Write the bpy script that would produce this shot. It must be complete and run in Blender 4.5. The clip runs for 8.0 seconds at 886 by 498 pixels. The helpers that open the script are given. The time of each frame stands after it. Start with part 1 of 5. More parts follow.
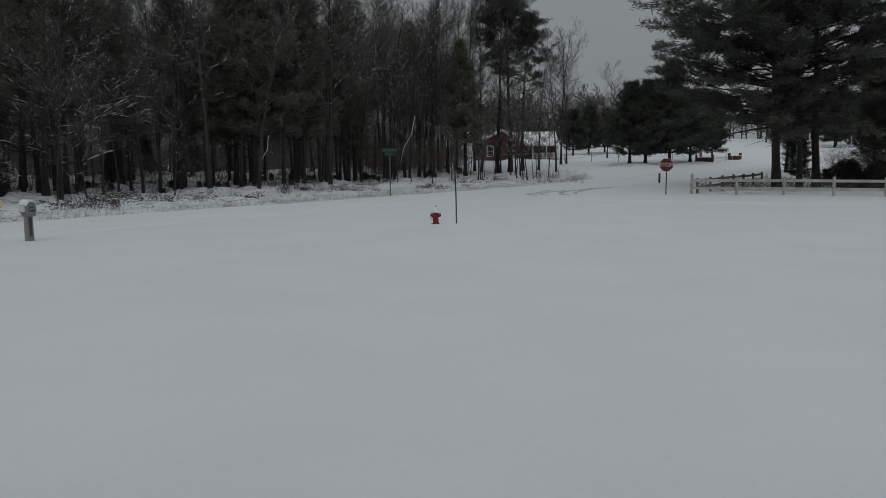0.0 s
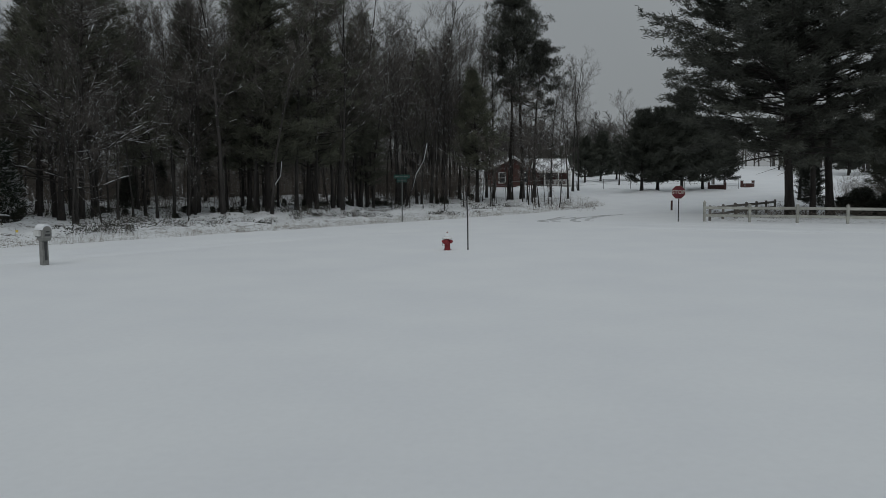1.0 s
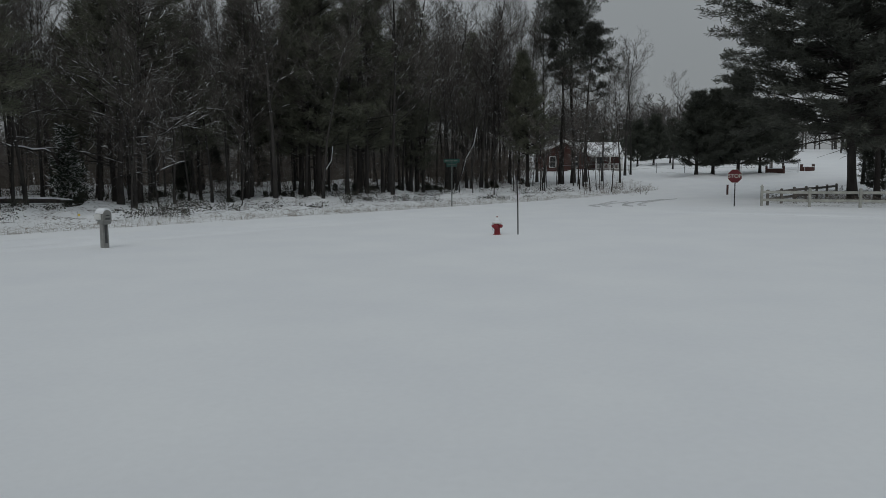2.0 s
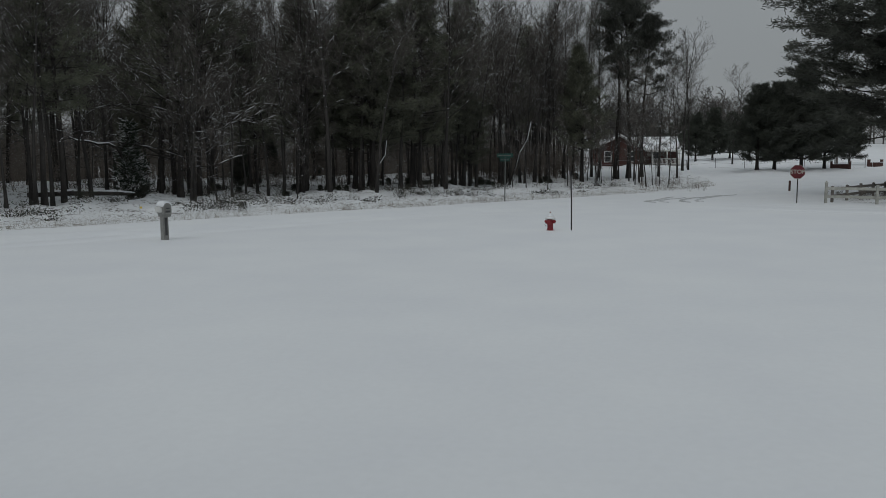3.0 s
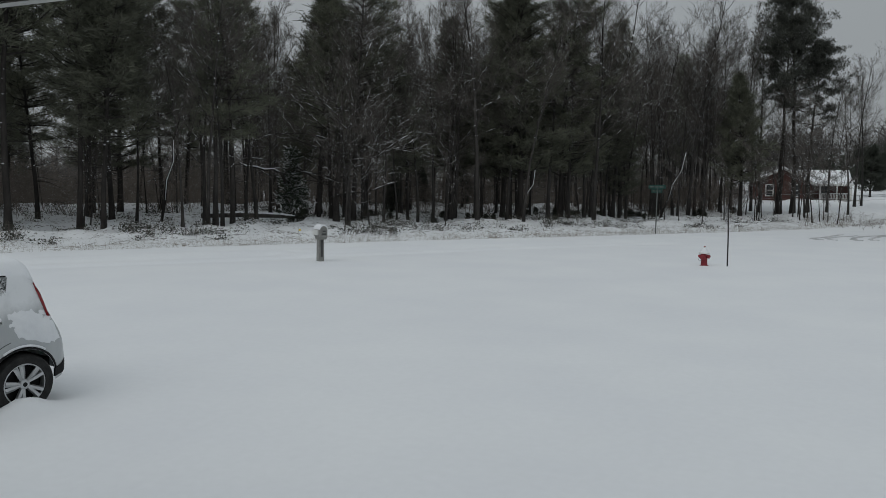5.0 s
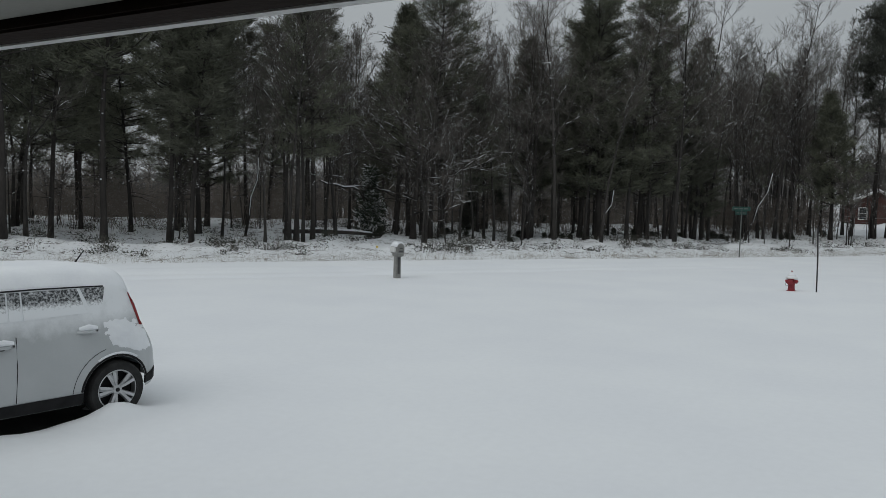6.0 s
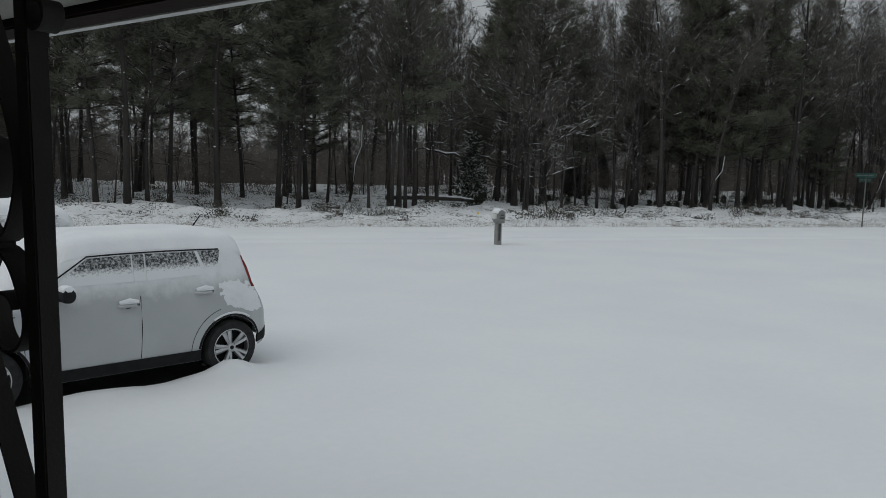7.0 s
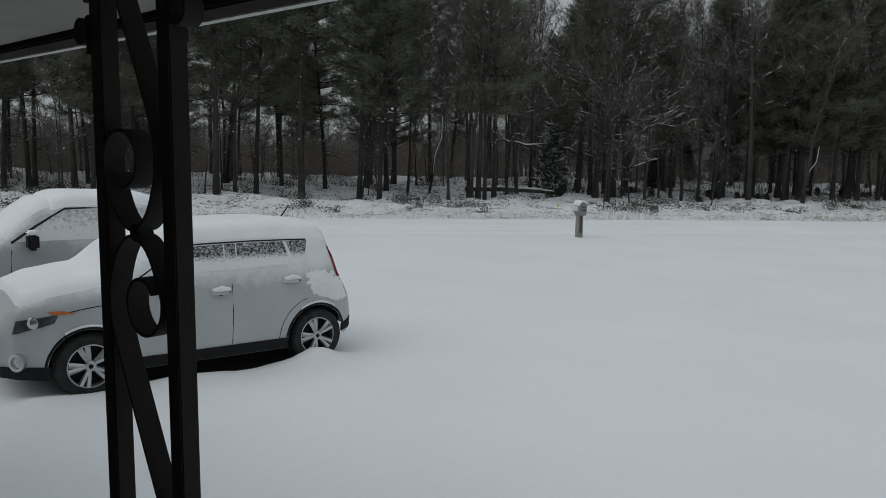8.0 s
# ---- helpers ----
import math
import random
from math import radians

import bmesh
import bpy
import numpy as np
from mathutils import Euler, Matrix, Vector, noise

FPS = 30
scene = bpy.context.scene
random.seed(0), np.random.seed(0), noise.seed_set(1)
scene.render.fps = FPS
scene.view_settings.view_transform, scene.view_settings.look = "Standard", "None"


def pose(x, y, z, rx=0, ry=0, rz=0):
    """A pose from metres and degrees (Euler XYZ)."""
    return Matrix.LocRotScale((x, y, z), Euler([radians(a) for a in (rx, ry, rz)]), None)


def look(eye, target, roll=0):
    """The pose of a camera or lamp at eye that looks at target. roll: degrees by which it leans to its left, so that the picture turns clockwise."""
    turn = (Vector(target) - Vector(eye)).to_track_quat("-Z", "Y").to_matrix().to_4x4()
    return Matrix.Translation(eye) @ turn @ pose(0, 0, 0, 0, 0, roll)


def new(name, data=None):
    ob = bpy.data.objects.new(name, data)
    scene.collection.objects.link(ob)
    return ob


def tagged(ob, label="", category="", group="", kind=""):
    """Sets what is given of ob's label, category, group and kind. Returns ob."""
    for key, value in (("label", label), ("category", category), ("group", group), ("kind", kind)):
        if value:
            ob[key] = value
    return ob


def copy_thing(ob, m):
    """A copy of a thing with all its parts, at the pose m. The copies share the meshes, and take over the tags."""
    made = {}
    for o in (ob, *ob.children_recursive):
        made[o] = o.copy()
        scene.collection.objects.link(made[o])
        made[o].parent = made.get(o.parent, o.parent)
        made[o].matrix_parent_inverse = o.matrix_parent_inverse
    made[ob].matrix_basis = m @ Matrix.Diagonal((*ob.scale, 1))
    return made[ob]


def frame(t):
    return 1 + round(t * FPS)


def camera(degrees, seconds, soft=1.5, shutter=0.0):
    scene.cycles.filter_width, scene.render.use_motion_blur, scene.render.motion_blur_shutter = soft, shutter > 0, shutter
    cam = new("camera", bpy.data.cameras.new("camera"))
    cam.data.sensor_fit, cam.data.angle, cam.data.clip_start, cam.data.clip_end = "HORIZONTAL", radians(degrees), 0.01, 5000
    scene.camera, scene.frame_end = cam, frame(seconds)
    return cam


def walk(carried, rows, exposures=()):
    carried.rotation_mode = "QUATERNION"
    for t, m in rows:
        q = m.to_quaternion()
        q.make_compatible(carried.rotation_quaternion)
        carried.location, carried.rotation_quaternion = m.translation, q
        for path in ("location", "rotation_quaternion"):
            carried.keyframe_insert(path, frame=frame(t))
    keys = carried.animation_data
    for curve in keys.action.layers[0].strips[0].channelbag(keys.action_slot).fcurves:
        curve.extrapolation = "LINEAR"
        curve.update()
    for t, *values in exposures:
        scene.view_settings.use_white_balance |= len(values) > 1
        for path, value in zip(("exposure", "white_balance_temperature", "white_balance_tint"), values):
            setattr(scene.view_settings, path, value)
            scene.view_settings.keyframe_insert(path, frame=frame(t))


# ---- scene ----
cam = camera(60.0, 8.0, soft=0.7)
PATH = [
    (0, (0.035, -0.076, 2.453), (0.028, 1.909, 2.206), -0.5),
    (0.5, (0.032, -0.087, 2.46), (0.025, 1.903, 2.261), -0.2),
    (1, (0.04, -0.082, 2.457), (0.003, 1.91, 2.278), -0.3),
    (2.5, (0.024, -0.017, 2.447), (-0.21, 1.955, 2.213), -0.4),
    (3, (0.034, 0.001, 2.468), (-0.267, 1.964, 2.236), -0.3),
    (3.5, (0.039, 0.013, 2.455), (-0.355, 1.962, 2.239), 0.0),
    (4, (0.039, -0.003, 2.464), (-0.437, 1.928, 2.252), 0.4),
    (4.5, (0.023, 0.007, 2.458), (-0.556, 1.912, 2.265), 0.6),
    (6, (0.001, -0.047, 2.451), (-0.849, 1.759, 2.338), 1.4),
    (6.5, (-0.022, -0.034, 2.447), (-0.999, 1.701, 2.26), 1.5),
    (7, (-0.015, -0.049, 2.451), (-1.088, 1.626, 2.245), 1.4),
    (7.5, (-0.035, -0.067, 2.45), (-1.182, 1.557, 2.227), 1.3),
    (8, (-0.068, -0.076, 2.448), (-1.304, 1.479, 2.216), 1.3),
]
EXPOSURES = [(0.0, -0.48), (0.5, -0.36), (1.0, -0.33), (2.5, -0.33), (4.5, -0.2), (6.0, 0.08), (6.5, 0.03), (8.0, -0.04)]
walk(cam, [(t, look(eye, target, roll)) for t, eye, target, roll in PATH], EXPOSURES)

# ---------------- world, light ----------------
world = bpy.data.worlds.new("overcast_sky")
scene.world = world
world.use_nodes = True
wt = world.node_tree
wt.nodes.clear()
w_out = wt.nodes.new("ShaderNodeOutputWorld")
w_bg = wt.nodes.new("ShaderNodeBackground")
w_sky = wt.nodes.new("ShaderNodeTexSky")
w_sky.sky_type = "NISHITA"
w_sky.sun_disc = False
w_sky.sun_elevation = radians(38)
w_sky.sun_rotation = radians(200)
w_co = wt.nodes.new("ShaderNodeTexCoord")
w_sep = wt.nodes.new("ShaderNodeSeparateXYZ")
w_ramp = wt.nodes.new("ShaderNodeValToRGB")        # cloud deck: zenith about three times the horizon
w_ramp.color_ramp.elements[0].position = 0.0
w_ramp.color_ramp.elements[0].color = (0.45, 0.482, 0.50, 1)
w_ramp.color_ramp.elements[1].position = 1.0
w_ramp.color_ramp.elements[1].color = (0.87, 0.945, 0.985, 1)
w_noise = wt.nodes.new("ShaderNodeTexNoise")
w_noise.inputs["Scale"].default_value = 2.2
w_noise.inputs["Detail"].default_value = 4
w_map = wt.nodes.new("ShaderNodeMapRange")
w_map.inputs["To Min"].default_value = 0.86
w_map.inputs["To Max"].default_value = 1.14
w_mul = wt.nodes.new("ShaderNodeVectorMath")
w_mul.operation = "MULTIPLY"
w_mix = wt.nodes.new("ShaderNodeMix")
w_mix.data_type = "RGBA"
w_mix.inputs[0].default_value = 0.96
w_sc = wt.nodes.new("ShaderNodeVectorMath")
w_sc.operation = "SCALE"
w_sc.inputs["Scale"].default_value = 0.08
L = wt.links.new
L(w_co.outputs["Generated"], w_sep.inputs[0])
L(w_sep.outputs["Z"], w_ramp.inputs[0])
L(w_co.outputs["Generated"], w_noise.inputs["Vector"])
L(w_noise.outputs["Fac"], w_map.inputs[0])
L(w_ramp.outputs[0], w_mul.inputs[0])
L(w_map.outputs[0], w_mul.inputs[1])
L(w_sky.outputs[0], w_sc.inputs[0])
L(w_sc.outputs[0], w_mix.inputs[6])
L(w_mul.outputs[0], w_mix.inputs[7])
L(w_mix.outputs[2], w_bg.inputs[0])
w_bg.inputs[1].default_value = 0.62
L(w_bg.outputs[0], w_out.inputs[0])
sun = new("sun", bpy.data.lights.new("sun", "SUN"))
sun.data.energy = 0.5
sun.data.angle = radians(40)
sun.data.color = (1.0, 0.98, 0.95)
sun.matrix_world = look((-12, -30, 40), (0, 0, 0))


# ---------------- materials ----------------
def material(name, c1, c2, scale=6.0, rough=0.8, metal=0.0, bump=0.2, fine=60.0, snow=0.0, coat=0.0, vary=0.15, streak=1.0, spec=0.5):
    """Two colours over a broad noise, a fine grain, relief; snow: how much of the upward faces is snowed under."""
    m = bpy.data.materials.new(name)
    m.use_nodes = True
    nt = m.node_tree
    b = nt.nodes["Principled BSDF"]
    N, K = nt.nodes.new, nt.links.new
    co = N("ShaderNodeTexCoord")
    mp = N("ShaderNodeMapping")
    mp.inputs["Scale"].default_value = (1, 1, streak)
    K(co.outputs["Object"], mp.inputs[0])
    n1 = N("ShaderNodeTexNoise")
    n1.inputs["Scale"].default_value, n1.inputs["Detail"].default_value = scale, 5
    n2 = N("ShaderNodeTexNoise")
    n2.inputs["Scale"].default_value, n2.inputs["Detail"].default_value = fine, 3
    K(mp.outputs[0], n1.inputs["Vector"]), K(mp.outputs[0], n2.inputs["Vector"])
    info = N("ShaderNodeObjectInfo")
    ramp = N("ShaderNodeMapRange")
    ramp.inputs["From Min"].default_value, ramp.inputs["From Max"].default_value = 0.35, 0.65
    K(n1.outputs["Fac"], ramp.inputs[0])
    mix = N("ShaderNodeMix")
    mix.data_type = "RGBA"
    mix.inputs[6].default_value, mix.inputs[7].default_value = (*c1, 1), (*c2, 1)
    K(ramp.outputs[0], mix.inputs[0])
    g = N("ShaderNodeMapRange")
    g.inputs["To Min"].default_value, g.inputs["To Max"].default_value = 1 - vary * 1.6, 1 + vary * 1.6
    K(n2.outputs["Fac"], g.inputs[0])
    r = N("ShaderNodeMapRange")
    r.inputs["To Min"].default_value, r.inputs["To Max"].default_value = 1 - vary, 1 + vary
    K(info.outputs["Random"], r.inputs[0])
    mm = N("ShaderNodeMath")
    mm.operation = "MULTIPLY"
    K(g.outputs[0], mm.inputs[0]), K(r.outputs[0], mm.inputs[1])
    sc = N("ShaderNodeVectorMath")
    sc.operation = "SCALE"
    K(mix.outputs[2], sc.inputs[0]), K(mm.outputs[0], sc.inputs["Scale"])
    colour = sc.outputs[0]
    b.inputs["Roughness"].default_value = rough
    b.inputs["Metallic"].default_value = metal
    b.inputs["Specular IOR Level"].default_value = spec
    b.inputs["Coat Weight"].default_value = coat
    if snow > 0:
        geo = N("ShaderNodeNewGeometry")
        sp = N("ShaderNodeSeparateXYZ")
        K(geo.outputs["Normal"], sp.inputs[0])
        up = N("ShaderNodeMapRange")
        up.inputs["From Min"].default_value, up.inputs["From Max"].default_value = 0.25, 0.6
        K(sp.outputs["Z"], up.inputs[0])
        n3 = N("ShaderNodeTexNoise")
        n3.inputs["Scale"].default_value, n3.inputs["Detail"].default_value = 1.7, 6
        n3.inputs["Roughness"].default_value = 0.7
        K(co.outputs["Object"], n3.inputs["Vector"])
        th = N("ShaderNodeMapRange")
        c = 0.72 - 0.44 * snow
        th.inputs["From Min"].default_value, th.inputs["From Max"].default_value = c - 0.03, c + 0.03
        K(n3.outputs["Fac"], th.inputs[0])
        mu = N("ShaderNodeMath")
        mu.operation = "MULTIPLY"
        K(up.outputs[0], mu.inputs[0]), K(th.outputs[0], mu.inputs[1])
        mx = N("ShaderNodeMix")
        mx.data_type = "RGBA"
        mx.inputs[7].default_value = (0.82, 0.84, 0.86, 1)
        K(mu.outputs[0], mx.inputs[0]), K(colour, mx.inputs[6])
        colour = mx.outputs[2]
    K(colour, b.inputs["Base Color"])
    if bump > 0:
        bp = N("ShaderNodeBump")
        bp.inputs["Strength"].default_value, bp.inputs["Distance"].default_value = bump, 0.02
        K(n2.outputs["Fac"], bp.inputs["Height"])
        K(bp.outputs[0], b.inputs["Normal"])
    return m


M_SNOW = material("snow", (0.80, 0.82, 0.85), (0.84, 0.86, 0.88), 0.35, 0.75, 0, 0.12, 9, vary=0.02)
M_CAP = material("settled_snow", (0.80, 0.82, 0.85), (0.85, 0.87, 0.89), 3, 0.75, 0, 0.2, 40, vary=0.02)


def thin_snow(name, litter_lo, litter_hi, amount):
    """Thin snow through which dead leaves, twigs and grass show in specks and patches."""
    m = material(name, (0.74, 0.76, 0.78), (0.82, 0.84, 0.86), 0.8, 0.8, 0, 0.3, 14, vary=0.04)
    nt = m.node_tree
    N, K = nt.nodes.new, nt.links.new
    b = nt.nodes["Principled BSDF"]
    src = b.inputs["Base Color"].links[0].from_socket
    co = N("ShaderNodeTexCoord")
    fine, broad, tint = N("ShaderNodeTexNoise"), N("ShaderNodeTexNoise"), N("ShaderNodeTexNoise")
    for nd, sc, de in ((fine, 5.5, 7), (broad, 0.7, 3), (tint, 9.0, 2)):
        nd.inputs["Scale"].default_value, nd.inputs["Detail"].default_value = sc, de
        nd.inputs["Roughness"].default_value = 0.66
        K(co.outputs["Object"], nd.inputs["Vector"])
    ad = N("ShaderNodeMath")
    ad.operation = "MULTIPLY_ADD"
    ad.inputs[1].default_value = 0.55
    K(broad.outputs["Fac"], ad.inputs[0]), K(fine.outputs["Fac"], ad.inputs[2])
    th = N("ShaderNodeMapRange")
    th.inputs["From Min"].default_value, th.inputs["From Max"].default_value = amount, amount + 0.10
    K(ad.outputs[0], th.inputs[0])
    lit, mx = N("ShaderNodeMix"), N("ShaderNodeMix")
    lit.data_type = mx.data_type = "RGBA"
    lit.inputs[6].default_value, lit.inputs[7].default_value = (*litter_lo, 1), (*litter_hi, 1)
    K(tint.outputs["Fac"], lit.inputs[0])
    K(th.outputs[0], mx.inputs[0]), K(src, mx.inputs[6]), K(lit.outputs[2], mx.inputs[7])
    K(mx.outputs[2], b.inputs["Base Color"])
    return m


M_VERGE = thin_snow("snow_over_grass", (0.15, 0.13, 0.10), (0.26, 0.23, 0.19), 0.81)
M_LITTER = thin_snow("snow_over_leaf_litter", (0.05, 0.04, 0.032), (0.12, 0.095, 0.075), 0.835)
# bare ground under the hatchback, its dark colour also standing for the car's shade
M_ASPH_SHADE = material("asphalt_and_car_shade", (0.04, 0.04, 0.042), (0.06, 0.06, 0.06), 4, 0.9, 0, 0.5, 120)
M_SLUSH = material("packed_slush", (0.48, 0.49, 0.505), (0.68, 0.69, 0.71), 1.5, 0.6, 0, 0.3, 30)
M_BARK = material("pine_bark", (0.025, 0.022, 0.020), (0.05, 0.044, 0.04), 3, 0.95, 0, 0.8, 22, snow=0.14, vary=0.3, streak=0.25)
M_GREYBARK = material("grey_bark", (0.03, 0.027, 0.025), (0.06, 0.055, 0.051), 3, 0.95, 0, 0.6, 25, snow=0.12, vary=0.3, streak=0.3)
M_TWIG = material("twigs", (0.074, 0.066, 0.059), (0.125, 0.112, 0.10), 2, 0.95, 0, 0, 25, snow=0.36, vary=0.25)
M_SNOWTWIG = material("snowy_limb", (0.07, 0.06, 0.055), (0.11, 0.1, 0.09), 2, 0.95, 0, 0, 25, snow=0.5, vary=0.2)
M_NEEDLE = material("pine_needles", (0.076, 0.08, 0.058), (0.125, 0.13, 0.092), 0.9, 0.7, 0, 0, 8, snow=0.06, vary=0.3)
M_DARKNEEDLE = material("dark_pine_needles", (0.038, 0.041, 0.034), (0.066, 0.071, 0.056), 0.9, 0.7, 0, 0, 8, snow=0.05, vary=0.25)
M_CEDAR = material("cedar_foliage", (0.044, 0.049, 0.04), (0.072, 0.08, 0.062), 0.9, 0.8, 0, 0, 8, snow=0.08, vary=0.25)
M_SNOWNEEDLE = material("snowy_needles", (0.03, 0.045, 0.028), (0.05, 0.065, 0.04), 0.9, 0.8, 0, 0, 8, snow=0.82, vary=0.25)
M_BRUSH = material("dead_brush", (0.11, 0.093, 0.08), (0.19, 0.163, 0.14), 2, 0.95, 0, 0, 20, snow=0.25, vary=0.3)
M_LEAF = material("evergreen_leaves", (0.022, 0.026, 0.018), (0.04, 0.045, 0.028), 2, 0.6, 0, 0, 20, snow=0.15, vary=0.3)
M_GRASS = material("dry_grass", (0.13, 0.11, 0.085), (0.22, 0.19, 0.15), 2, 0.9, 0, 0, 20, vary=0.3)
M_WOODS = material("far_woods_bark", (0.06, 0.056, 0.053), (0.10, 0.094, 0.088), 0.3, 0.95, 0, 0, 3, vary=0.2)


# ---------------- mesh helpers ----------------
class Build:
    """Collects vertices and faces of one mesh."""

    def __init__(self):
        self.v, self.f = [], []

    def add(self, verts, faces):
        k = len(self.v)
        self.v.extend(verts)
        self.f.extend([tuple(i + k for i in f) for f in faces])
        return self

    def box(self, c, s, m=None):
        x, y, z = (a / 2 for a in s)
        p = [Vector((sx * x, sy * y, sz * z)) for sz in (-1, 1) for sy in (-1, 1) for sx in (-1, 1)]
        if m is not None:
            p = [m @ q for q in p]
        return self.add([(q[0] + c[0], q[1] + c[1], q[2] + c[2]) for q in p],
                        [(0, 2, 3, 1), (4, 5, 7, 6), (0, 1, 5, 4), (2, 6, 7, 3), (0, 4, 6, 2), (1, 3, 7, 5)])

    def tube(self, pts, rads, n=6, caps=True):
        pts = [Vector(p) for p in pts]
        rings, faces = [], []
        for i, p in enumerate(pts):
            d = (pts[min(i + 1, len(pts) - 1)] - pts[max(i - 1, 0)])
            d = d.normalized() if d.length > 1e-9 else Vector((0, 0, 1))
            a = d.cross(Vector((1, 0, 0)) if abs(d.x) < 0.8 else Vector((0, 1, 0))).normalized()
            b = d.cross(a)
            r = rads[i] if i < len(rads) else rads[-1]
            for k in range(n):
                t = math.tau * k / n
                q = p + (a * math.cos(t) + b * math.sin(t)) * r
                rings.append((q.x, q.y, q.z))
        for i in range(len(pts) - 1):
            for k in range(n):
                faces.append((i * n + k, i * n + (k + 1) % n, (i + 1) * n + (k + 1) % n, (i + 1) * n + k))
        if caps and n > 3:
            faces.append(tuple(range(n))[::-1])
            faces.append(tuple((len(pts) - 1) * n + k for k in range(n)))
        return self.add(rings, faces)

    def lathe(self, prof, n=24, m=None, caps=True):
        """prof: (radius, height) pairs turned about z."""
        vs, fs = [], []
        for r, z in prof:
            for k in range(n):
                t = math.tau * k / n
                q = Vector((r * math.cos(t), r * math.sin(t), z))
                q = m @ q if m is not None else q
                vs.append(tuple(q))
        for i in range(len(prof) - 1):
            for k in range(n):
                fs.append((i * n + k, i * n + (k + 1) % n, (i + 1) * n + (k + 1) % n, (i + 1) * n + k))
        if caps:
            fs.append(tuple(range(n))[::-1])
            fs.append(tuple((len(prof) - 1) * n + k for k in range(n)))
        return self.add(vs, fs)

    def prism(self, poly, d0, d1, axis="y", m=None):
        """A polygon (pairs) pushed from d0 to d1 along an axis."""
        n = len(poly)
        place = {"y": lambda a, b, d: (a, d, b), "x": lambda a, b, d: (d, a, b), "z": lambda a, b, d: (a, b, d)}[axis]
        vs = [place(a, b, d) for d in (d0, d1) for a, b in poly]
        if m is not None:
            vs = [tuple(m @ Vector(q)) for q in vs]
        fs = [tuple(range(n)), tuple(range(n, 2 * n))[::-1]] + [(i, i + n, (i + 1) % n + n, (i + 1) % n) for i in range(n)]
        return self.add(vs, fs)

    def grid(self, rows):
        """A sheet through rows of points."""
        n = len(rows[0])
        return self.add([tuple(p) for r in rows for p in r],
                        [(i * n + k, i * n + k + 1, (i + 1) * n + k + 1, (i + 1) * n + k) for i in range(len(rows) - 1) for k in range(n - 1)])

    def mesh(self, name, mat, smooth=False, bevel=0.0, fix=True):
        me = bpy.data.meshes.new(name)
        me.from_pydata([tuple(p) for p in self.v], [], self.f)
        if bevel > 0 or fix:
            bm = bmesh.new()
            bm.from_mesh(me)
            if fix:
                bmesh.ops.recalc_face_normals(bm, faces=bm.faces)
            if bevel > 0:
                bmesh.ops.bevel(bm, geom=list(bm.edges), offset=bevel, segments=2, affect="EDGES", clamp_overlap=True)
            bm.to_mesh(me)
            bm.free()
        if smooth:
            me.shade_smooth()
            if smooth != "all":
                me.set_sharp_from_angle(angle=radians(40))
        me.materials.append(mat)
        return me


def thing(name, m, label, category, group="", kind=""):
    ob = new(name)
    ob.empty_display_size = 0.2
    ob.matrix_world = m
    return tagged(ob, label, category, group, kind)


def part(name, b, mat, parent, label="", smooth=False, bevel=0.0, fix=True):
    ob = new(name, b.mesh(name, mat, smooth, bevel, fix))
    ob.parent = parent
    if label:
        tagged(ob, label)
    return ob


def solid(name, b, mat, label, category, kind="", smooth=False, bevel=0.0, m=None, fix=True):
    ob = new(name, b.mesh(name, mat, smooth, bevel, fix))
    if m is not None:
        ob.matrix_world = m
    return tagged(ob, label, category, kind=kind)


# ---------------- ground ----------------
ROAD_A = math.atan2(0.78, 0.625)                 # the road runs along u, away from the house along n
UX, UY, NX, NY = math.cos(ROAD_A), math.sin(ROAD_A), -math.sin(ROAD_A), math.cos(ROAD_A)


def sstep(a, b, x):
    t = np.clip((x - a) / (b - a), 0, 1)
    return t * t * (3 - 2 * t)


def vnoise(x, y, seed=0):
    xi, yi = np.floor(x), np.floor(y)
    xf, yf = x - xi, y - yi

    def h(a, b):
        s = np.sin(a * 127.1 + b * 311.7 + seed * 74.7) * 43758.5453
        return s - np.floor(s)
    u, v = xf * xf * (3 - 2 * xf), yf * yf * (3 - 2 * yf)
    return (h(xi, yi) * (1 - u) + h(xi + 1, yi) * u) * (1 - v) + (h(xi, yi + 1) * (1 - u) + h(xi + 1, yi + 1) * u) * v - 0.5


CAR_F = Vector((-0.237, -0.971, 0)).normalized()          # the way the cars point
CAR_L = Vector((-CAR_F.y, CAR_F.x, 0))
CAR_C = Vector((-7.316, 4.912, 0)) - CAR_L * 0.80          # middle of the hatchback


def rise(x, y):
    """The land climbs gently past the road on the open side, and falls away behind the wood's edge."""
    x, y = np.asarray(x, float), np.asarray(y, float)
    side = sstep(-0.13, 0.02, x / np.maximum(y, 1.0)) * (y > 0)
    n = x * NX + y * NY
    up = 0.036 * np.maximum(y - 56, 0) * sstep(50, 75, y)
    up = np.where(y > 220, 0.036 * 164, up)
    wood = 0.25 * sstep(34, 44, n) + 0.6 * sstep(45, 62, n) - 2.8 * sstep(64, 86, n)
    return up * side + wood * (1 - side)


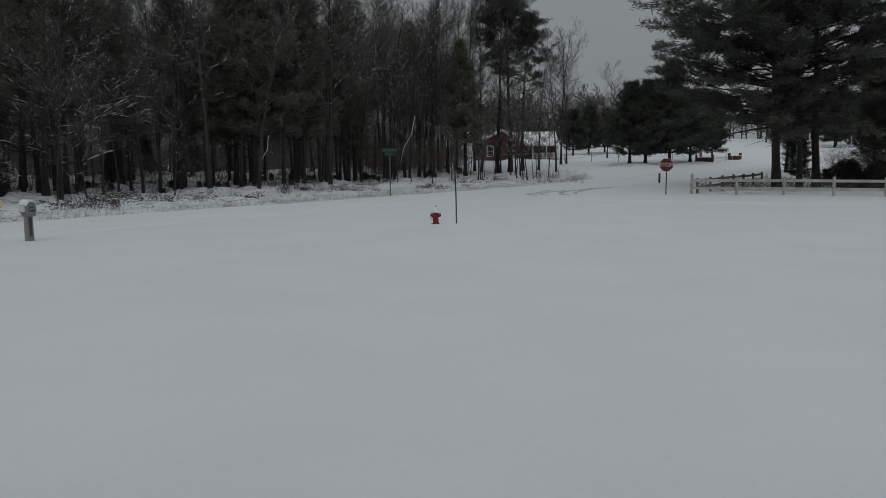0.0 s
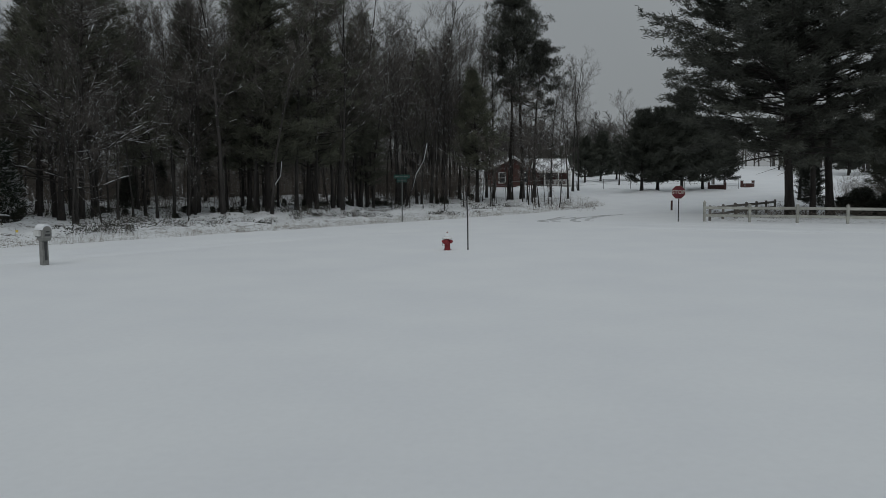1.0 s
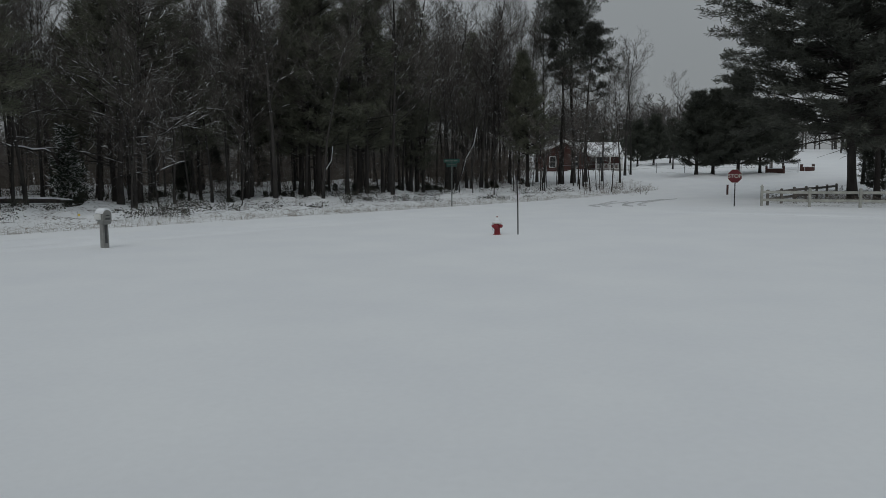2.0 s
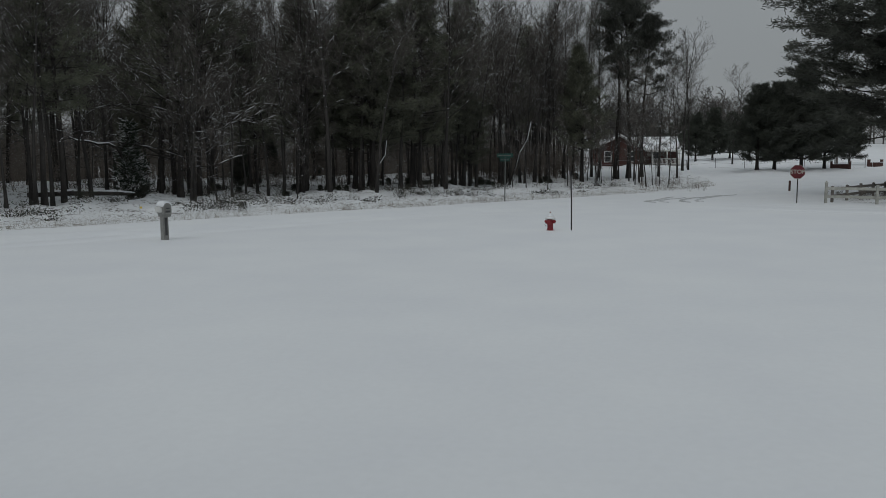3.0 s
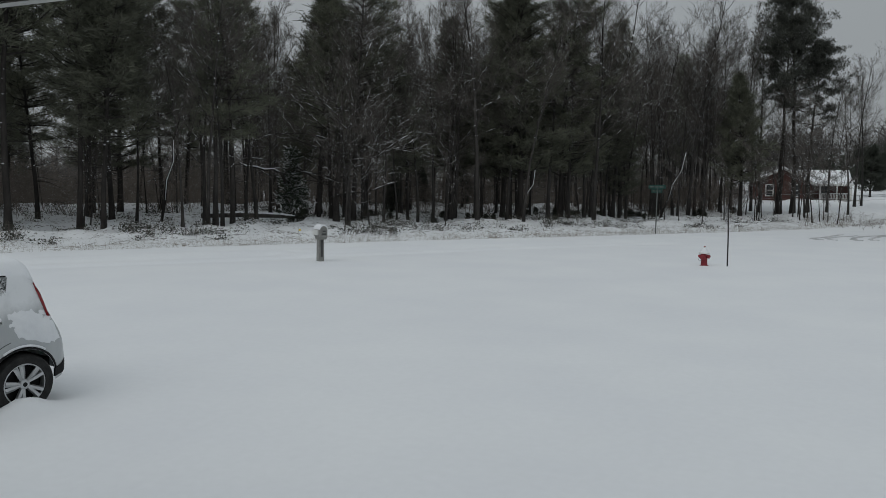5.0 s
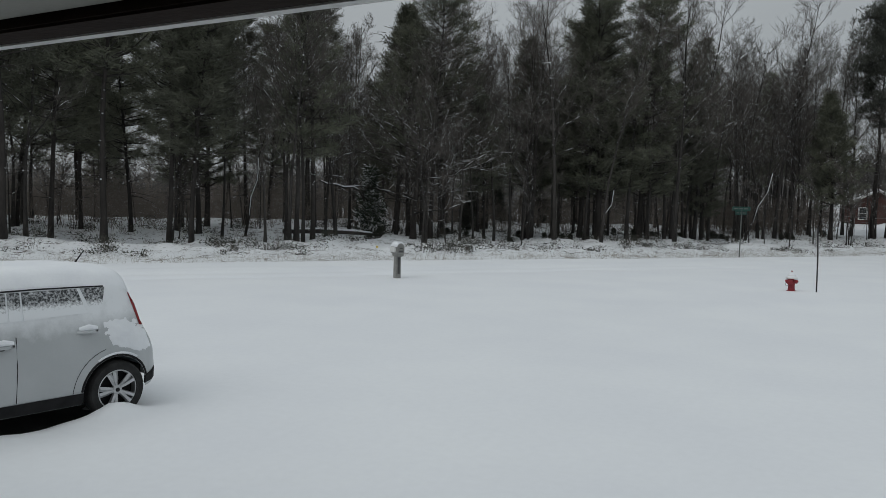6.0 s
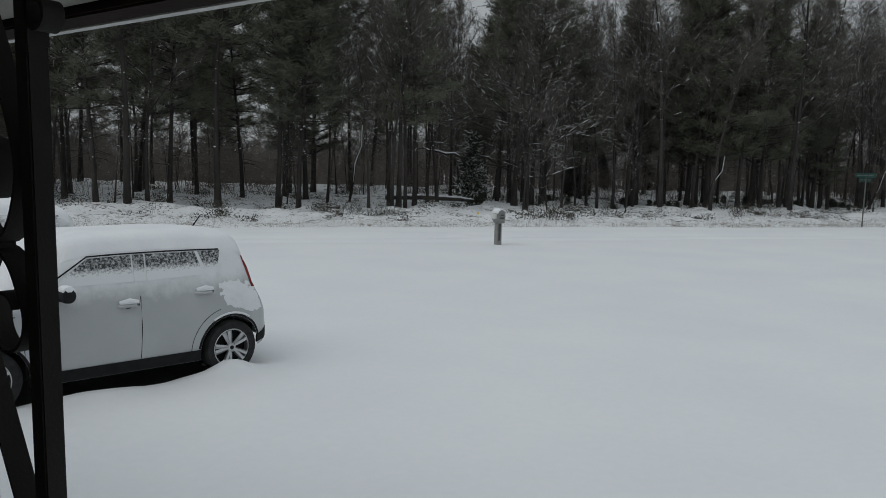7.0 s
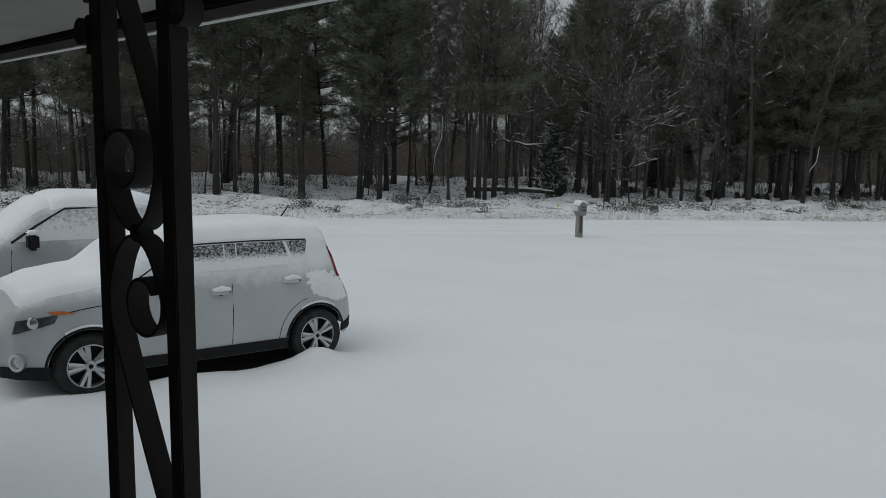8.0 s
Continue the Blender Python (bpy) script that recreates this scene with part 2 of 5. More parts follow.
def ground_z(x, y):
    x, y = np.asarray(x, float), np.asarray(y, float)
    u, n = x * UX + y * UY, x * NX + y * NY
    z = rise(x, y)
    z = z + 0.05 * vnoise(x / 5, y / 5) + 0.02 * vnoise(x / 1.7, y / 1.7, 3)
    bank = sstep(31, 33, n) * sstep(95, 70, n)
    z = z + bank * (0.30 * vnoise(x / 1.1, y / 1.1, 5) + 0.46 * vnoise(x / 3.1, y / 3.1, 6) + 0.10 * vnoise(x / 0.5, y / 0.5, 8)) * sstep(32.5, 37, n)
    z = z - 0.10 * np.exp(-((n - 32.2) / 1.0) ** 2)                                      # shallow ditch
    lane = sstep(24.3, 24.9, n) * sstep(30.9, 30.3, n)
    z = z - 0.06 * lane
    for c, w, d in ((25.6, 0.28, 0.05), (27.1, 0.28, 0.05), (28.2, 0.28, 0.04), (29.7, 0.28, 0.04)):
        c = c + 0.25 * np.sin(u / 17)
        z = z - d * np.exp(-((n - c) / w) ** 2) + d * 0.5 * np.exp(-((n - c - 0.5) / 0.2) ** 2)
    v = (x - 14.35) * -0.449 + (y - 44.6) * -0.894                                      # ruts of the street in front of the white fence
    for c, w, d in ((2.6, 0.22, 0.07), (4.1, 0.22, 0.10), (6.6, 0.25, 0.11), (8.2, 0.25, 0.09)):
        c = c + 0.3 * np.sin(x / 6 + c)
        z = z + d * (-np.exp(-((v - c) / w) ** 2) + 0.6 * np.exp(-((v - c - 0.45) / 0.18) ** 2)) * sstep(4, 11, x)
    z = z + 0.10 * np.exp(-((x + 14.6) / 1.6) ** 2 - ((y - 25.0) / 0.5) ** 2)                 # a drift by the road
    lx = (x - CAR_C.x) * CAR_F.x + (y - CAR_C.y) * CAR_F.y                              # snow banked against the hatchback
    ly = np.abs((x - CAR_C.x) * CAR_L.x + (y - CAR_C.y) * CAR_L.y)
    z = z + (0.05 + 0.03 * np.sin(lx * 4)) * np.exp(-((ly - 0.98) / 0.16) ** 2) * sstep(2.1, 1.8, np.abs(lx))
    z = z + 0.11 * np.exp(-((lx + 1.22) / 0.22) ** 2 - ((ly - 0.99) / 0.13) ** 2)
    return z


def car_hole(x, y):
    """1 under the hatchback, where no snow fell and the car's shade is coloured in."""
    lx = (x - CAR_C.x) * CAR_F.x + (y - CAR_C.y) * CAR_F.y
    ly = (x - CAR_C.x) * CAR_L.x + (y - CAR_C.y) * CAR_L.y
    wob = 0.05 * np.sin(lx * 3.1) + 0.04 * np.sin(lx * 7.3 + 1)
    return sstep(1.5, 1.25, np.abs(lx)) * sstep(0.86, 0.70, np.abs(ly) + wob)


def axis_lines(lo, hi, steps, grow):
    """Grid lines: given spacings over given stretches, then ever wider to both ends."""
    out = [steps[0][0]]
    for a, b, d in steps:
        k = max(1, round((b - a) / d))
        out += [a + (b - a) * (i + 1) / k for i in range(k)]
    s, p = steps[-1][2], out[-1]
    while p < hi:
        s = min(s * grow, 60)
        p += s
        out.append(p)
    s, p = steps[0][2], out[0]
    while p > lo:
        s = min(s * grow, 60)
        p -= s
        out.insert(0, p)
    return np.array(out)


gx = axis_lines(-1400, 1400, ((-34, -12, 0.2), (-12, -3, 0.1), (-3, 24, 0.2)), 1.04)
gy = axis_lines(-300, 1600, ((1, 12, 0.1), (12, 56, 0.19)), 1.035)
X, Y = np.meshgrid(gx, gy)
hole = car_hole(X, Y)
Z = ground_z(X, Y) - 0.085 * hole
nx_, ny_ = len(gx), len(gy)
gm = bpy.data.meshes.new("ground")
gi = np.arange(nx_ * ny_).reshape(ny_, nx_)
quads = np.stack([gi[:-1, :-1], gi[:-1, 1:], gi[1:, 1:], gi[1:, :-1]], -1).reshape(-1, 4)
gm.vertices.add(nx_ * ny_)
gm.vertices.foreach_set("co", np.stack([X, Y, Z], -1).ravel().astype(np.float32))
gm.loops.add(quads.size)
gm.loops.foreach_set("vertex_index", quads.ravel().astype(np.int32))
gm.polygons.add(len(quads))
gm.polygons.foreach_set("loop_start", (np.arange(len(quads)) * 4).astype(np.int32))
hq = (hole[:-1, :-1] + hole[1:, 1:]) / 2
gm.materials.append(M_SNOW)
for m_ in (M_ASPH_SHADE, M_VERGE, M_LITTER):
    gm.materials.append(m_)
XC, YC = (X[:-1, :-1] + X[1:, 1:]) / 2, (Y[:-1, :-1] + Y[1:, 1:]) / 2
NC = XC * NX + YC * NY + 0.9 * vnoise(XC / 0.6, YC / 0.6, 21) + 1.2 * vnoise(XC / 2.4, YC / 2.4, 22)
wooded = (NC > 31.9) & (NC < 130) & (YC > 5) & ((XC / np.maximum(YC, 1) < 0.0) | (YC < 76)) & (XC < 13)
VC = (XC - 14.35) * -0.449 + (YC - 44.6) * -0.894
needled = (VC < -0.8) & (VC > -13) & (XC > 16) & (XC < 60) & (XC / YC > 0.33)             # under the pines behind the fence
kind = np.where(wooded, np.where(NC > 34.2, 3, 2), np.where(needled, 3, 0))
gm.polygons.foreach_set("material_index", np.where(hq > 0.8, 1, kind).ravel().astype(np.int32))
gm.update(calc_edges=True)
gm.validate()
gm.shade_smooth()
tagged(new("ground", gm), "open yard and road under smooth fresh white snow", "ground", kind="structure")


def gz(x, y):
    return float(ground_z(np.array([x]), np.array([y]))[0])


# wheel tracks that turn in from the side street
for k, (p0, p1, p2) in enumerate((((5.3, 44.0), (3.9, 45.6), (7.2, 51.0)), ((6.0, 44.3), (4.8, 46.0), (8.0, 51.4)),
                                  ((7.2, 44.4), (5.7, 45.8), (11.0, 54.5)), ((8.0, 44.8), (6.8, 46.2), (11.9, 54.8)))):
    rows = []
    for i in range(49):
        t = i / 48
        x = (1 - t) ** 2 * p0[0] + 2 * t * (1 - t) * p1[0] + t * t * p2[0]
        y = (1 - t) ** 2 * p0[1] + 2 * t * (1 - t) * p1[1] + t * t * p2[1]
        dx, dy = (1 - t) * (p1[0] - p0[0]) + t * (p2[0] - p1[0]), (1 - t) * (p1[1] - p0[1]) + t * (p2[1] - p1[1])
        w = (0.065 + 0.025 * math.sin(i * 0.9 + k)) * min(1.0, 0.15 + t * 5, 0.1 + (1 - t) * 2.5) / math.hypot(dx, dy)
        rows.append([(x - dy * w * f, y + dx * w * f, gz(x - dy * w * f, y + dx * w * f) + h) for f, h in ((-1.5, 0.004), (-1.15, 0.05), (-0.8, 0.02), (0, 0.012), (0.8, 0.02), (1.15, 0.05), (1.5, 0.004))])
    solid("track", Build().grid(rows), M_SLUSH, "wheel track pressed into slushy snow", "wheel track", "structure", smooth="all")


# ---------------- trees ----------------
def wander(rng, p, d, length, steps, bend, lift):
    pts = [p.copy()]
    for _ in range(steps):
        d = (d + Vector((rng.gauss(0, bend), rng.gauss(0, bend), rng.gauss(0, bend) + lift))).normalized()
        p = p + d * (length / steps)
        pts.append(p.copy())
    return pts, d


def lump(b, rng, p, r):
    """A small uneven blob of snow sitting on a limb."""
    v = [Vector((r * rng.uniform(0.8, 1.3), 0, 0)), Vector((0, r * rng.uniform(0.8, 1.3), 0)), Vector((-r * rng.uniform(0.8, 1.3), 0, 0)), Vector((0, -r * rng.uniform(0.8, 1.3), 0)),
         Vector((rng.gauss(0, 0.2) * r, 0, r * rng.uniform(0.5, 0.9))), Vector((0, 0, -r * 0.5))]
    b.add([tuple(p + q) for q in v], [(0, 1, 4), (1, 2, 4), (2, 3, 4), (3, 0, 4), (1, 0, 5), (2, 1, 5), (3, 2, 5), (0, 3, 5)])


def bare_tree_meshes(seed, height, base_r, first=0.3, spread=0.9, limbs=15, twigs=5, droop=0.0, thin=1.0):
    rng = random.Random(seed)
    trunk, crown, caps, chill = Build(), Build(), Build(), random.Random(seed + 900)
    tp, _ = wander(rng, Vector((0, 0, -0.25)), Vector((0, 0, 1)), height, 10, 0.035, 0.03)
    tr = [base_r * 1.35] + [base_r * (1 - 0.93 * (i / 10) ** 0.9) for i in range(1, 11)]
    trunk.tube(tp, tr, 8)

    def on(pts, f):
        k = min(int(f * (len(pts) - 1)), len(pts) - 2)
        return pts[k].lerp(pts[k + 1], f * (len(pts) - 1) - k)
    for i in range(limbs):
        f = first + (0.97 - first) * (i + rng.random()) / limbs
        a = rng.random() * math.tau
        up = 0.35 + 0.9 * f - droop
        d = Vector((math.cos(a), math.sin(a), up)).normalized()
        ln = height * (0.42 - 0.27 * f) * spread * rng.uniform(0.7, 1.2)
        lp, _ = wander(rng, on(tp, f), d, ln, 6, 0.13, 0.05 - droop * 0.1)
        r = base_r * (0.34 - 0.24 * f) * rng.uniform(0.7, 1.1)
        trunk.tube(lp, [r * (1 - 0.75 * k / 6) for k in range(7)], 5)
        if f < 0.75:
            lump(caps, chill, lp[0] + Vector((lp[1] - lp[0])) * 0.1 + Vector((0, 0, base_r * 0.4)), chill.uniform(0.3, 0.6) * min(base_r, 0.15) + 0.012)
            for k in range(1, 6):
                if chill.random() < 0.4:
                    a_, b_ = lp[k] + Vector((0, 0, r * (1 - 0.12 * k))), lp[k].lerp(lp[k + 1], chill.uniform(0.3, 1.0)) + Vector((0, 0, r * (0.9 - 0.12 * k)))
                    caps.tube([a_, a_.lerp(b_, 0.5) + Vector((0, 0, 0.012)), b_], [0.008, max(r * 0.55, 0.02), 0.006], 4)
        for j in range(7):
            g = 0.2 + 0.8 * (j + rng.random()) / 7
            q = on(lp, min(g, 0.99))
            d2 = (d + Vector((rng.gauss(0, 0.6), rng.gauss(0, 0.6), rng.gauss(0.15, 0.4)))).normalized()
            l2 = ln * (0.55 - 0.25 * g) * rng.uniform(0.7, 1.3)
            bp, e2 = wander(rng, q, d2, l2, 4, 0.16, 0.06)
            r2 = max(r * 0.4 * (1 - 0.6 * g), 0.011) * thin
            crown.tube(bp, [r2, r2 * 0.8, r2 * 0.65, r2 * 0.5, r2 * 0.35], 3)
            for k in range(twigs):
                h = 0.15 + 0.85 * (k + rng.random()) / twigs
                d3 = (e2 + Vector((rng.gauss(0, 0.7), rng.gauss(0, 0.7), rng.gauss(0.2, 0.5)))).normalized()
                l3 = max(l2 * 0.55 * rng.uniform(0.5, 1.2), 0.25)
                wp, e3 = wander(rng, on(bp, min(h, 0.99)), d3, l3, 3, 0.2, 0.06)
                crown.tube(wp, [0.009 * thin, 0.008 * thin, 0.006 * thin, 0.003], 3)
                for _ in range(3):
                    d4 = (e3 + Vector((rng.gauss(0, 0.8), rng.gauss(0, 0.8), rng.gauss(0.2, 0.5)))).normalized()
                    q4 = on(wp, rng.uniform(0.3, 0.95))
                    crown.tube([q4, q4 + d4 * l3 * 0.55], [0.006 * thin, 0.003], 3)
    return trunk, crown, caps


def tuft(b, rng, p, d, size, n, width):
    """A brush of needles round the end of a twig."""
    for _ in range(n):
        v = (d + Vector((rng.gauss(0, 0.75), rng.gauss(0, 0.75), rng.gauss(0.1, 0.6)))).normalized()
        s = v.cross(Vector((rng.gauss(0, 1), rng.gauss(0, 1), rng.gauss(0, 1)))).normalized() * width
        q = p + Vector((rng.gauss(0, 1), rng.gauss(0, 1), rng.gauss(0, 1))) * size * 0.35
        e = q + v * size * rng.uniform(0.7, 1.2)
        b.add([tuple(q - s), tuple(q + s), tuple(e + s * 0.5), tuple(e - s * 0.5)], [(0, 1, 2, 3)])


def pine_meshes(seed, height, base_r, first=0.5, reach=0.2, whorls=16, per=5, cone=0.5, tufts=7, size=0.42, blades=11, width=0.03, dead=8, slope=0.15, inner=0.3, ragged=(0.55, 1.2), spray=1.5):
    """A straight trunk, whorls of limbs with drooping sprays, brushes of needles; dead stubs below the crown."""
    rng = random.Random(seed)
    trunk, crown, caps, chill = Build(), Build(), Build(), random.Random(seed + 900)
    tp, _ = wander(rng, Vector((0, 0, -0.25)), Vector((0, 0, 1)), height, 12, 0.025, 0.03)
    trunk.tube(tp, [base_r * 1.3] + [base_r * (1 - 0.94 * (i / 12)) for i in range(1, 13)], 9)

    def at(f):
        k = min(int(f * 12), 11)
        return tp[k].lerp(tp[k + 1], f * 12 - k)
    for i in range(whorls):
        f = first + (0.995 - first) * (i + 0.3 * rng.random()) / whorls
        g = (f - first) / (1 - first)
        shape = (1 - g) ** cone * (0.55 + 0.45 * min(1, g * 4 + 0.35))
        for k in range(per):
            a = math.tau * (k + rng.random() * 0.8) / per + i * 1.3
            ln = max(height * reach * shape * rng.uniform(*ragged), 0.35)
            d = Vector((math.cos(a), math.sin(a), slope + 0.7 * g + rng.gauss(0, 0.12))).normalized()
            lp, e = wander(rng, at(f), d, ln, 5, 0.09, 0.02)
            r = base_r * 0.22 * (1 - 0.7 * g) + 0.012
            trunk.tube(lp, [r, r * 0.8, r * 0.6, r * 0.4, r * 0.25, r * 0.12], 4)
            for j in range(tufts):
                h = inner + (1.0 - inner) * (j + rng.random()) / tufts
                kk = min(int(h * 5), 4)
                q = lp[kk].lerp(lp[kk + 1], min(h * 5 - kk, 1.0))
                sd = Vector((-e.y, e.x, 0)) * rng.choice((-1, 1)) * rng.uniform(0.3, 1.0) + e * 0.5 + Vector((0, 0, rng.gauss(0.06, 0.18)))
                sl = min(ln * 0.24, spray) * (1.3 - h) * rng.uniform(0.5, 1.3)
                end = q + sd * sl
                if sl > 0.2:
                    trunk.tube([q, end], [0.012, 0.006], 3)
                nt = 1 + int(sl / 0.28)
                for k2 in range(nt):
                    tuft(crown, rng, q.lerp(end, (k2 + 1) / nt), (e * 0.5 + sd).normalized(), size * rng.uniform(0.7, 1.25), blades, width)
    for i in range(dead):
        f = rng.uniform(0.15, first)
        a = rng.random() * math.tau
        d = Vector((math.cos(a), math.sin(a), rng.uniform(-0.25, 0.25))).normalized()
        lp, _ = wander(rng, at(f), d, rng.uniform(0.5, 2.2), 4, 0.15, 0.0)
        trunk.tube(lp, [0.025, 0.02, 0.015, 0.01, 0.006], 3)
        if chill.random() < 0.3:
            lump(caps, chill, lp[0] + (lp[1] - lp[0]) * 0.25 + Vector((0, 0, 0.05)), chill.uniform(0.04, 0.08))
        if chill.random() < 0.3:
            lump(caps, chill, lp[2] + Vector((0, 0, 0.03)), chill.uniform(0.03, 0.06))
    return (trunk, crown, caps) if dead else (trunk, crown)


def clump_pine_meshes(seed, height, base_r, first=0.62, reach=0.2, limbs=30, lower=6, size=0.3, blades=12, width=0.02):
    """A pine with a bare bole: upswept limbs that carry rounded clumps of needles, and a few thin lower boughs."""
    rng = random.Random(seed)
    trunk, crown = Build(), Build()
    tp, _ = wander(rng, Vector((0, 0, -0.25)), Vector((0, 0, 1)), height, 14, 0.03, 0.03)
    trunk.tube(tp, [base_r * 1.3] + [base_r * (1 - 0.92 * (i / 14)) for i in range(1, 15)], 9)

    def at(f):
        k = min(int(f * 14), 13)
        return tp[k].lerp(tp[k + 1], f * 14 - k)
    for i in range(limbs + lower):
        low = i >= limbs
        f = rng.uniform(first - 0.22, first) if low else first + (0.99 - first) * (i + rng.random()) / limbs
        g = max(0.0, (f - first) / (1 - first))
        a = i * 2.4 + rng.gauss(0, 0.4)
        ln = height * reach * (1 - g) ** 0.55 * rng.uniform(0.6, 1.15) + 0.5
        up = rng.uniform(-0.05, 0.25) if low else 0.25 + 0.9 * g
        lp, e = wander(rng, at(f), Vector((math.cos(a), math.sin(a), up)).normalized(), ln, 6, 0.12, 0.06)
        r = base_r * (0.26 - 0.16 * g)
        trunk.tube(lp, [r * (1 - 0.14 * k) for k in range(7)], 4)
        for j in range(5 if low else 7):
            h = 0.45 + 0.55 * (j + rng.random()) / 7
            k = min(int(h * 6), 5)
            q = lp[k].lerp(lp[k + 1], min(h * 6 - k, 1.0))
            end = q + Vector((rng.gauss(0, 0.5), rng.gauss(0, 0.5), rng.uniform(0.0, 0.5))) * min(ln * 0.4, 1.1)
            trunk.tube([q, end], [0.016, 0.008], 3)
            for _ in range(7):
                p = end + Vector((rng.gauss(0, 0.26), rng.gauss(0, 0.26), rng.gauss(0.05, 0.16)))
                tuft(crown, rng, p, Vector((0, 0, 0.6)), size * rng.uniform(0.7, 1.2), blades, width)
    for i in range(14):
        d = Vector((rng.gauss(0, 1), rng.gauss(0, 1), rng.uniform(-0.2, 0.7))).normalized()
        lp, _ = wander(rng, at(rng.uniform(0.2, first)), d, rng.uniform(0.8, 3.0), 4, 0.15, 0.04)
        trunk.tube(lp, [0.03, 0.024, 0.018, 0.012, 0.006], 3)
    return trunk, crown


def tree(name, meshes, bark, leaf, label, category="tree", group="", crown_name="crown"):
    t = thing(name, pose(0, -30, -100), label, category, group)
    part("trunk", meshes[0], bark, t, smooth="all", fix=False)
    part(crown_name, meshes[1], leaf, t, fix=False)
    if len(meshes) > 2:
        tagged(part("snow", meshes[2], M_CAP, t, fix=False), "white lumps of snow in the forks", kind="stuff")
    return t


_count = {}


def plant(proto, x, y, s=1.0, turn=0.0, lean=0.0, sz=None, z=None, tilt=0.0):
    """Sets the first tree of a kind down, then copies of it."""
    m = Matrix.Translation((x, y, gz(x, y) if z is None else z)) @ pose(0, 0, 0, 0, tilt, 0) @ pose(0, 0, 0, lean, 0, turn) @ Matrix.Diagonal((s, s, sz or s, 1))
    if proto.name not in _count:
        _count[proto.name] = 1
        proto.matrix_basis = m
        return proto
    return _copy(proto, m)


def _copy(proto, m):
    keep = proto.scale.copy()
    proto.scale = (1, 1, 1)
    c = copy_thing(proto, m)
    proto.scale = keep
    return c


# ---------------- paints ----------------
M_RED = material("red_paint", (0.20, 0.012, 0.02), (0.27, 0.02, 0.028), 9, 0.45, 0, 0.1, 60)
M_SIGNRED = material("sign_red", (0.10, 0.008, 0.013), (0.13, 0.011, 0.016), 5, 0.7, 0, 0.05, 60)
M_WHITE = material("white_paint", (0.66, 0.66, 0.64), (0.76, 0.76, 0.74), 5, 0.5, 0, 0.1, 50, vary=0.05)
M_VINYL = material("white_vinyl", (0.32, 0.32, 0.29), (0.45, 0.45, 0.41), 3, 0.5, 0, 0.1, 40, vary=0.08)
# grey wood of pole and far house; on the rear fence, shade as colour
M_GREYWOOD_SHADE = material("weathered_wood_and_fence_shade", (0.13, 0.12, 0.11), (0.22, 0.2, 0.18), 5, 0.9, 0, 0.4, 60)
M_STEEL = material("galvanised_steel", (0.25, 0.25, 0.26), (0.36, 0.36, 0.37), 8, 0.5, 0.7, 0.1, 60)
M_POLE = material("weathered_green_steel", (0.09, 0.10, 0.095), (0.15, 0.16, 0.15), 8, 0.7, 0.3, 0.2, 60)
M_DARKIRON = material("dark_post", (0.018, 0.016, 0.018), (0.035, 0.03, 0.032), 8, 0.8, 0.0, 0.2, 60)
M_GREEN = material("sign_green", (0.0, 0.034, 0.027), (0.003, 0.048, 0.036), 5, 0.5, 0, 0.05, 60)
M_PLASTIC = material("grey_plastic", (0.20, 0.20, 0.19), (0.28, 0.28, 0.265), 5, 0.55, 0, 0.15, 60)
# dark fittings, and the shade of recesses that are not cut in
M_DKPLASTIC_SHADE = material("dark_plastic_and_recess_shade", (0.04, 0.04, 0.042), (0.06, 0.06, 0.06), 8, 0.6, 0, 0.15, 80)
M_BLACK = material("black_trim", (0.010, 0.010, 0.011), (0.018, 0.018, 0.019), 8, 0.75, 0, 0.2, 80, spec=0.2)
M_TYRE = material("tyre_rubber", (0.012, 0.012, 0.012), (0.025, 0.025, 0.025), 12, 0.9, 0, 0.4, 70)
M_ALLOY = material("alloy", (0.45, 0.46, 0.47), (0.55, 0.56, 0.57), 8, 0.35, 0.75, 0.05, 60, vary=0.05)
M_BRICK_RED = material("brick_far", (0.068, 0.032, 0.028), (0.10, 0.048, 0.04), 4, 0.9, 0, 0.4, 18, vary=0.12)
M_IRON = material("painted_iron", (0.018, 0.015, 0.0135), (0.028, 0.024, 0.0215), 14, 0.85, 0.0, 0.12, 220, vary=0.06)
M_CEIL = material("porch_ceiling_paint", (0.33, 0.325, 0.295), (0.37, 0.365, 0.335), 3, 0.9, 0, 0.05, 50, vary=0.03, spec=0.15)
M_BROWN = material("brown_metal", (0.024, 0.016, 0.0125), (0.034, 0.023, 0.019), 6, 0.9, 0.0, 0.1, 60, spec=0.1)
M_CONC = material("concrete", (0.3, 0.3, 0.29), (0.4, 0.39, 0.38), 5, 0.9, 0, 0.4, 70)
M_LENSRED = material("red_lens", (0.2, 0.008, 0.012), (0.27, 0.012, 0.016), 9, 0.2, 0, 0, 50, coat=0.5)
M_ORANGE = material("orange_lens", (0.55, 0.13, 0.02), (0.62, 0.17, 0.03), 9, 0.25, 0, 0, 50, coat=0.5)
M_CHROME = material("chrome", (0.5, 0.5, 0.5), (0.6, 0.6, 0.6), 9, 0.2, 0.9, 0, 50, vary=0.03)
M_WINDOW = material("dark_window", (0.03, 0.035, 0.04), (0.05, 0.055, 0.06), 2, 0.15, 0, 0, 20)
M_STAKE = material("orange_stake", (0.6, 0.12, 0.03), (0.7, 0.16, 0.04), 5, 0.6, 0, 0, 50)
M_YELLOW = material("yellow_flag", (0.65, 0.48, 0.08), (0.72, 0.55, 0.12), 5, 0.6, 0, 0, 50)



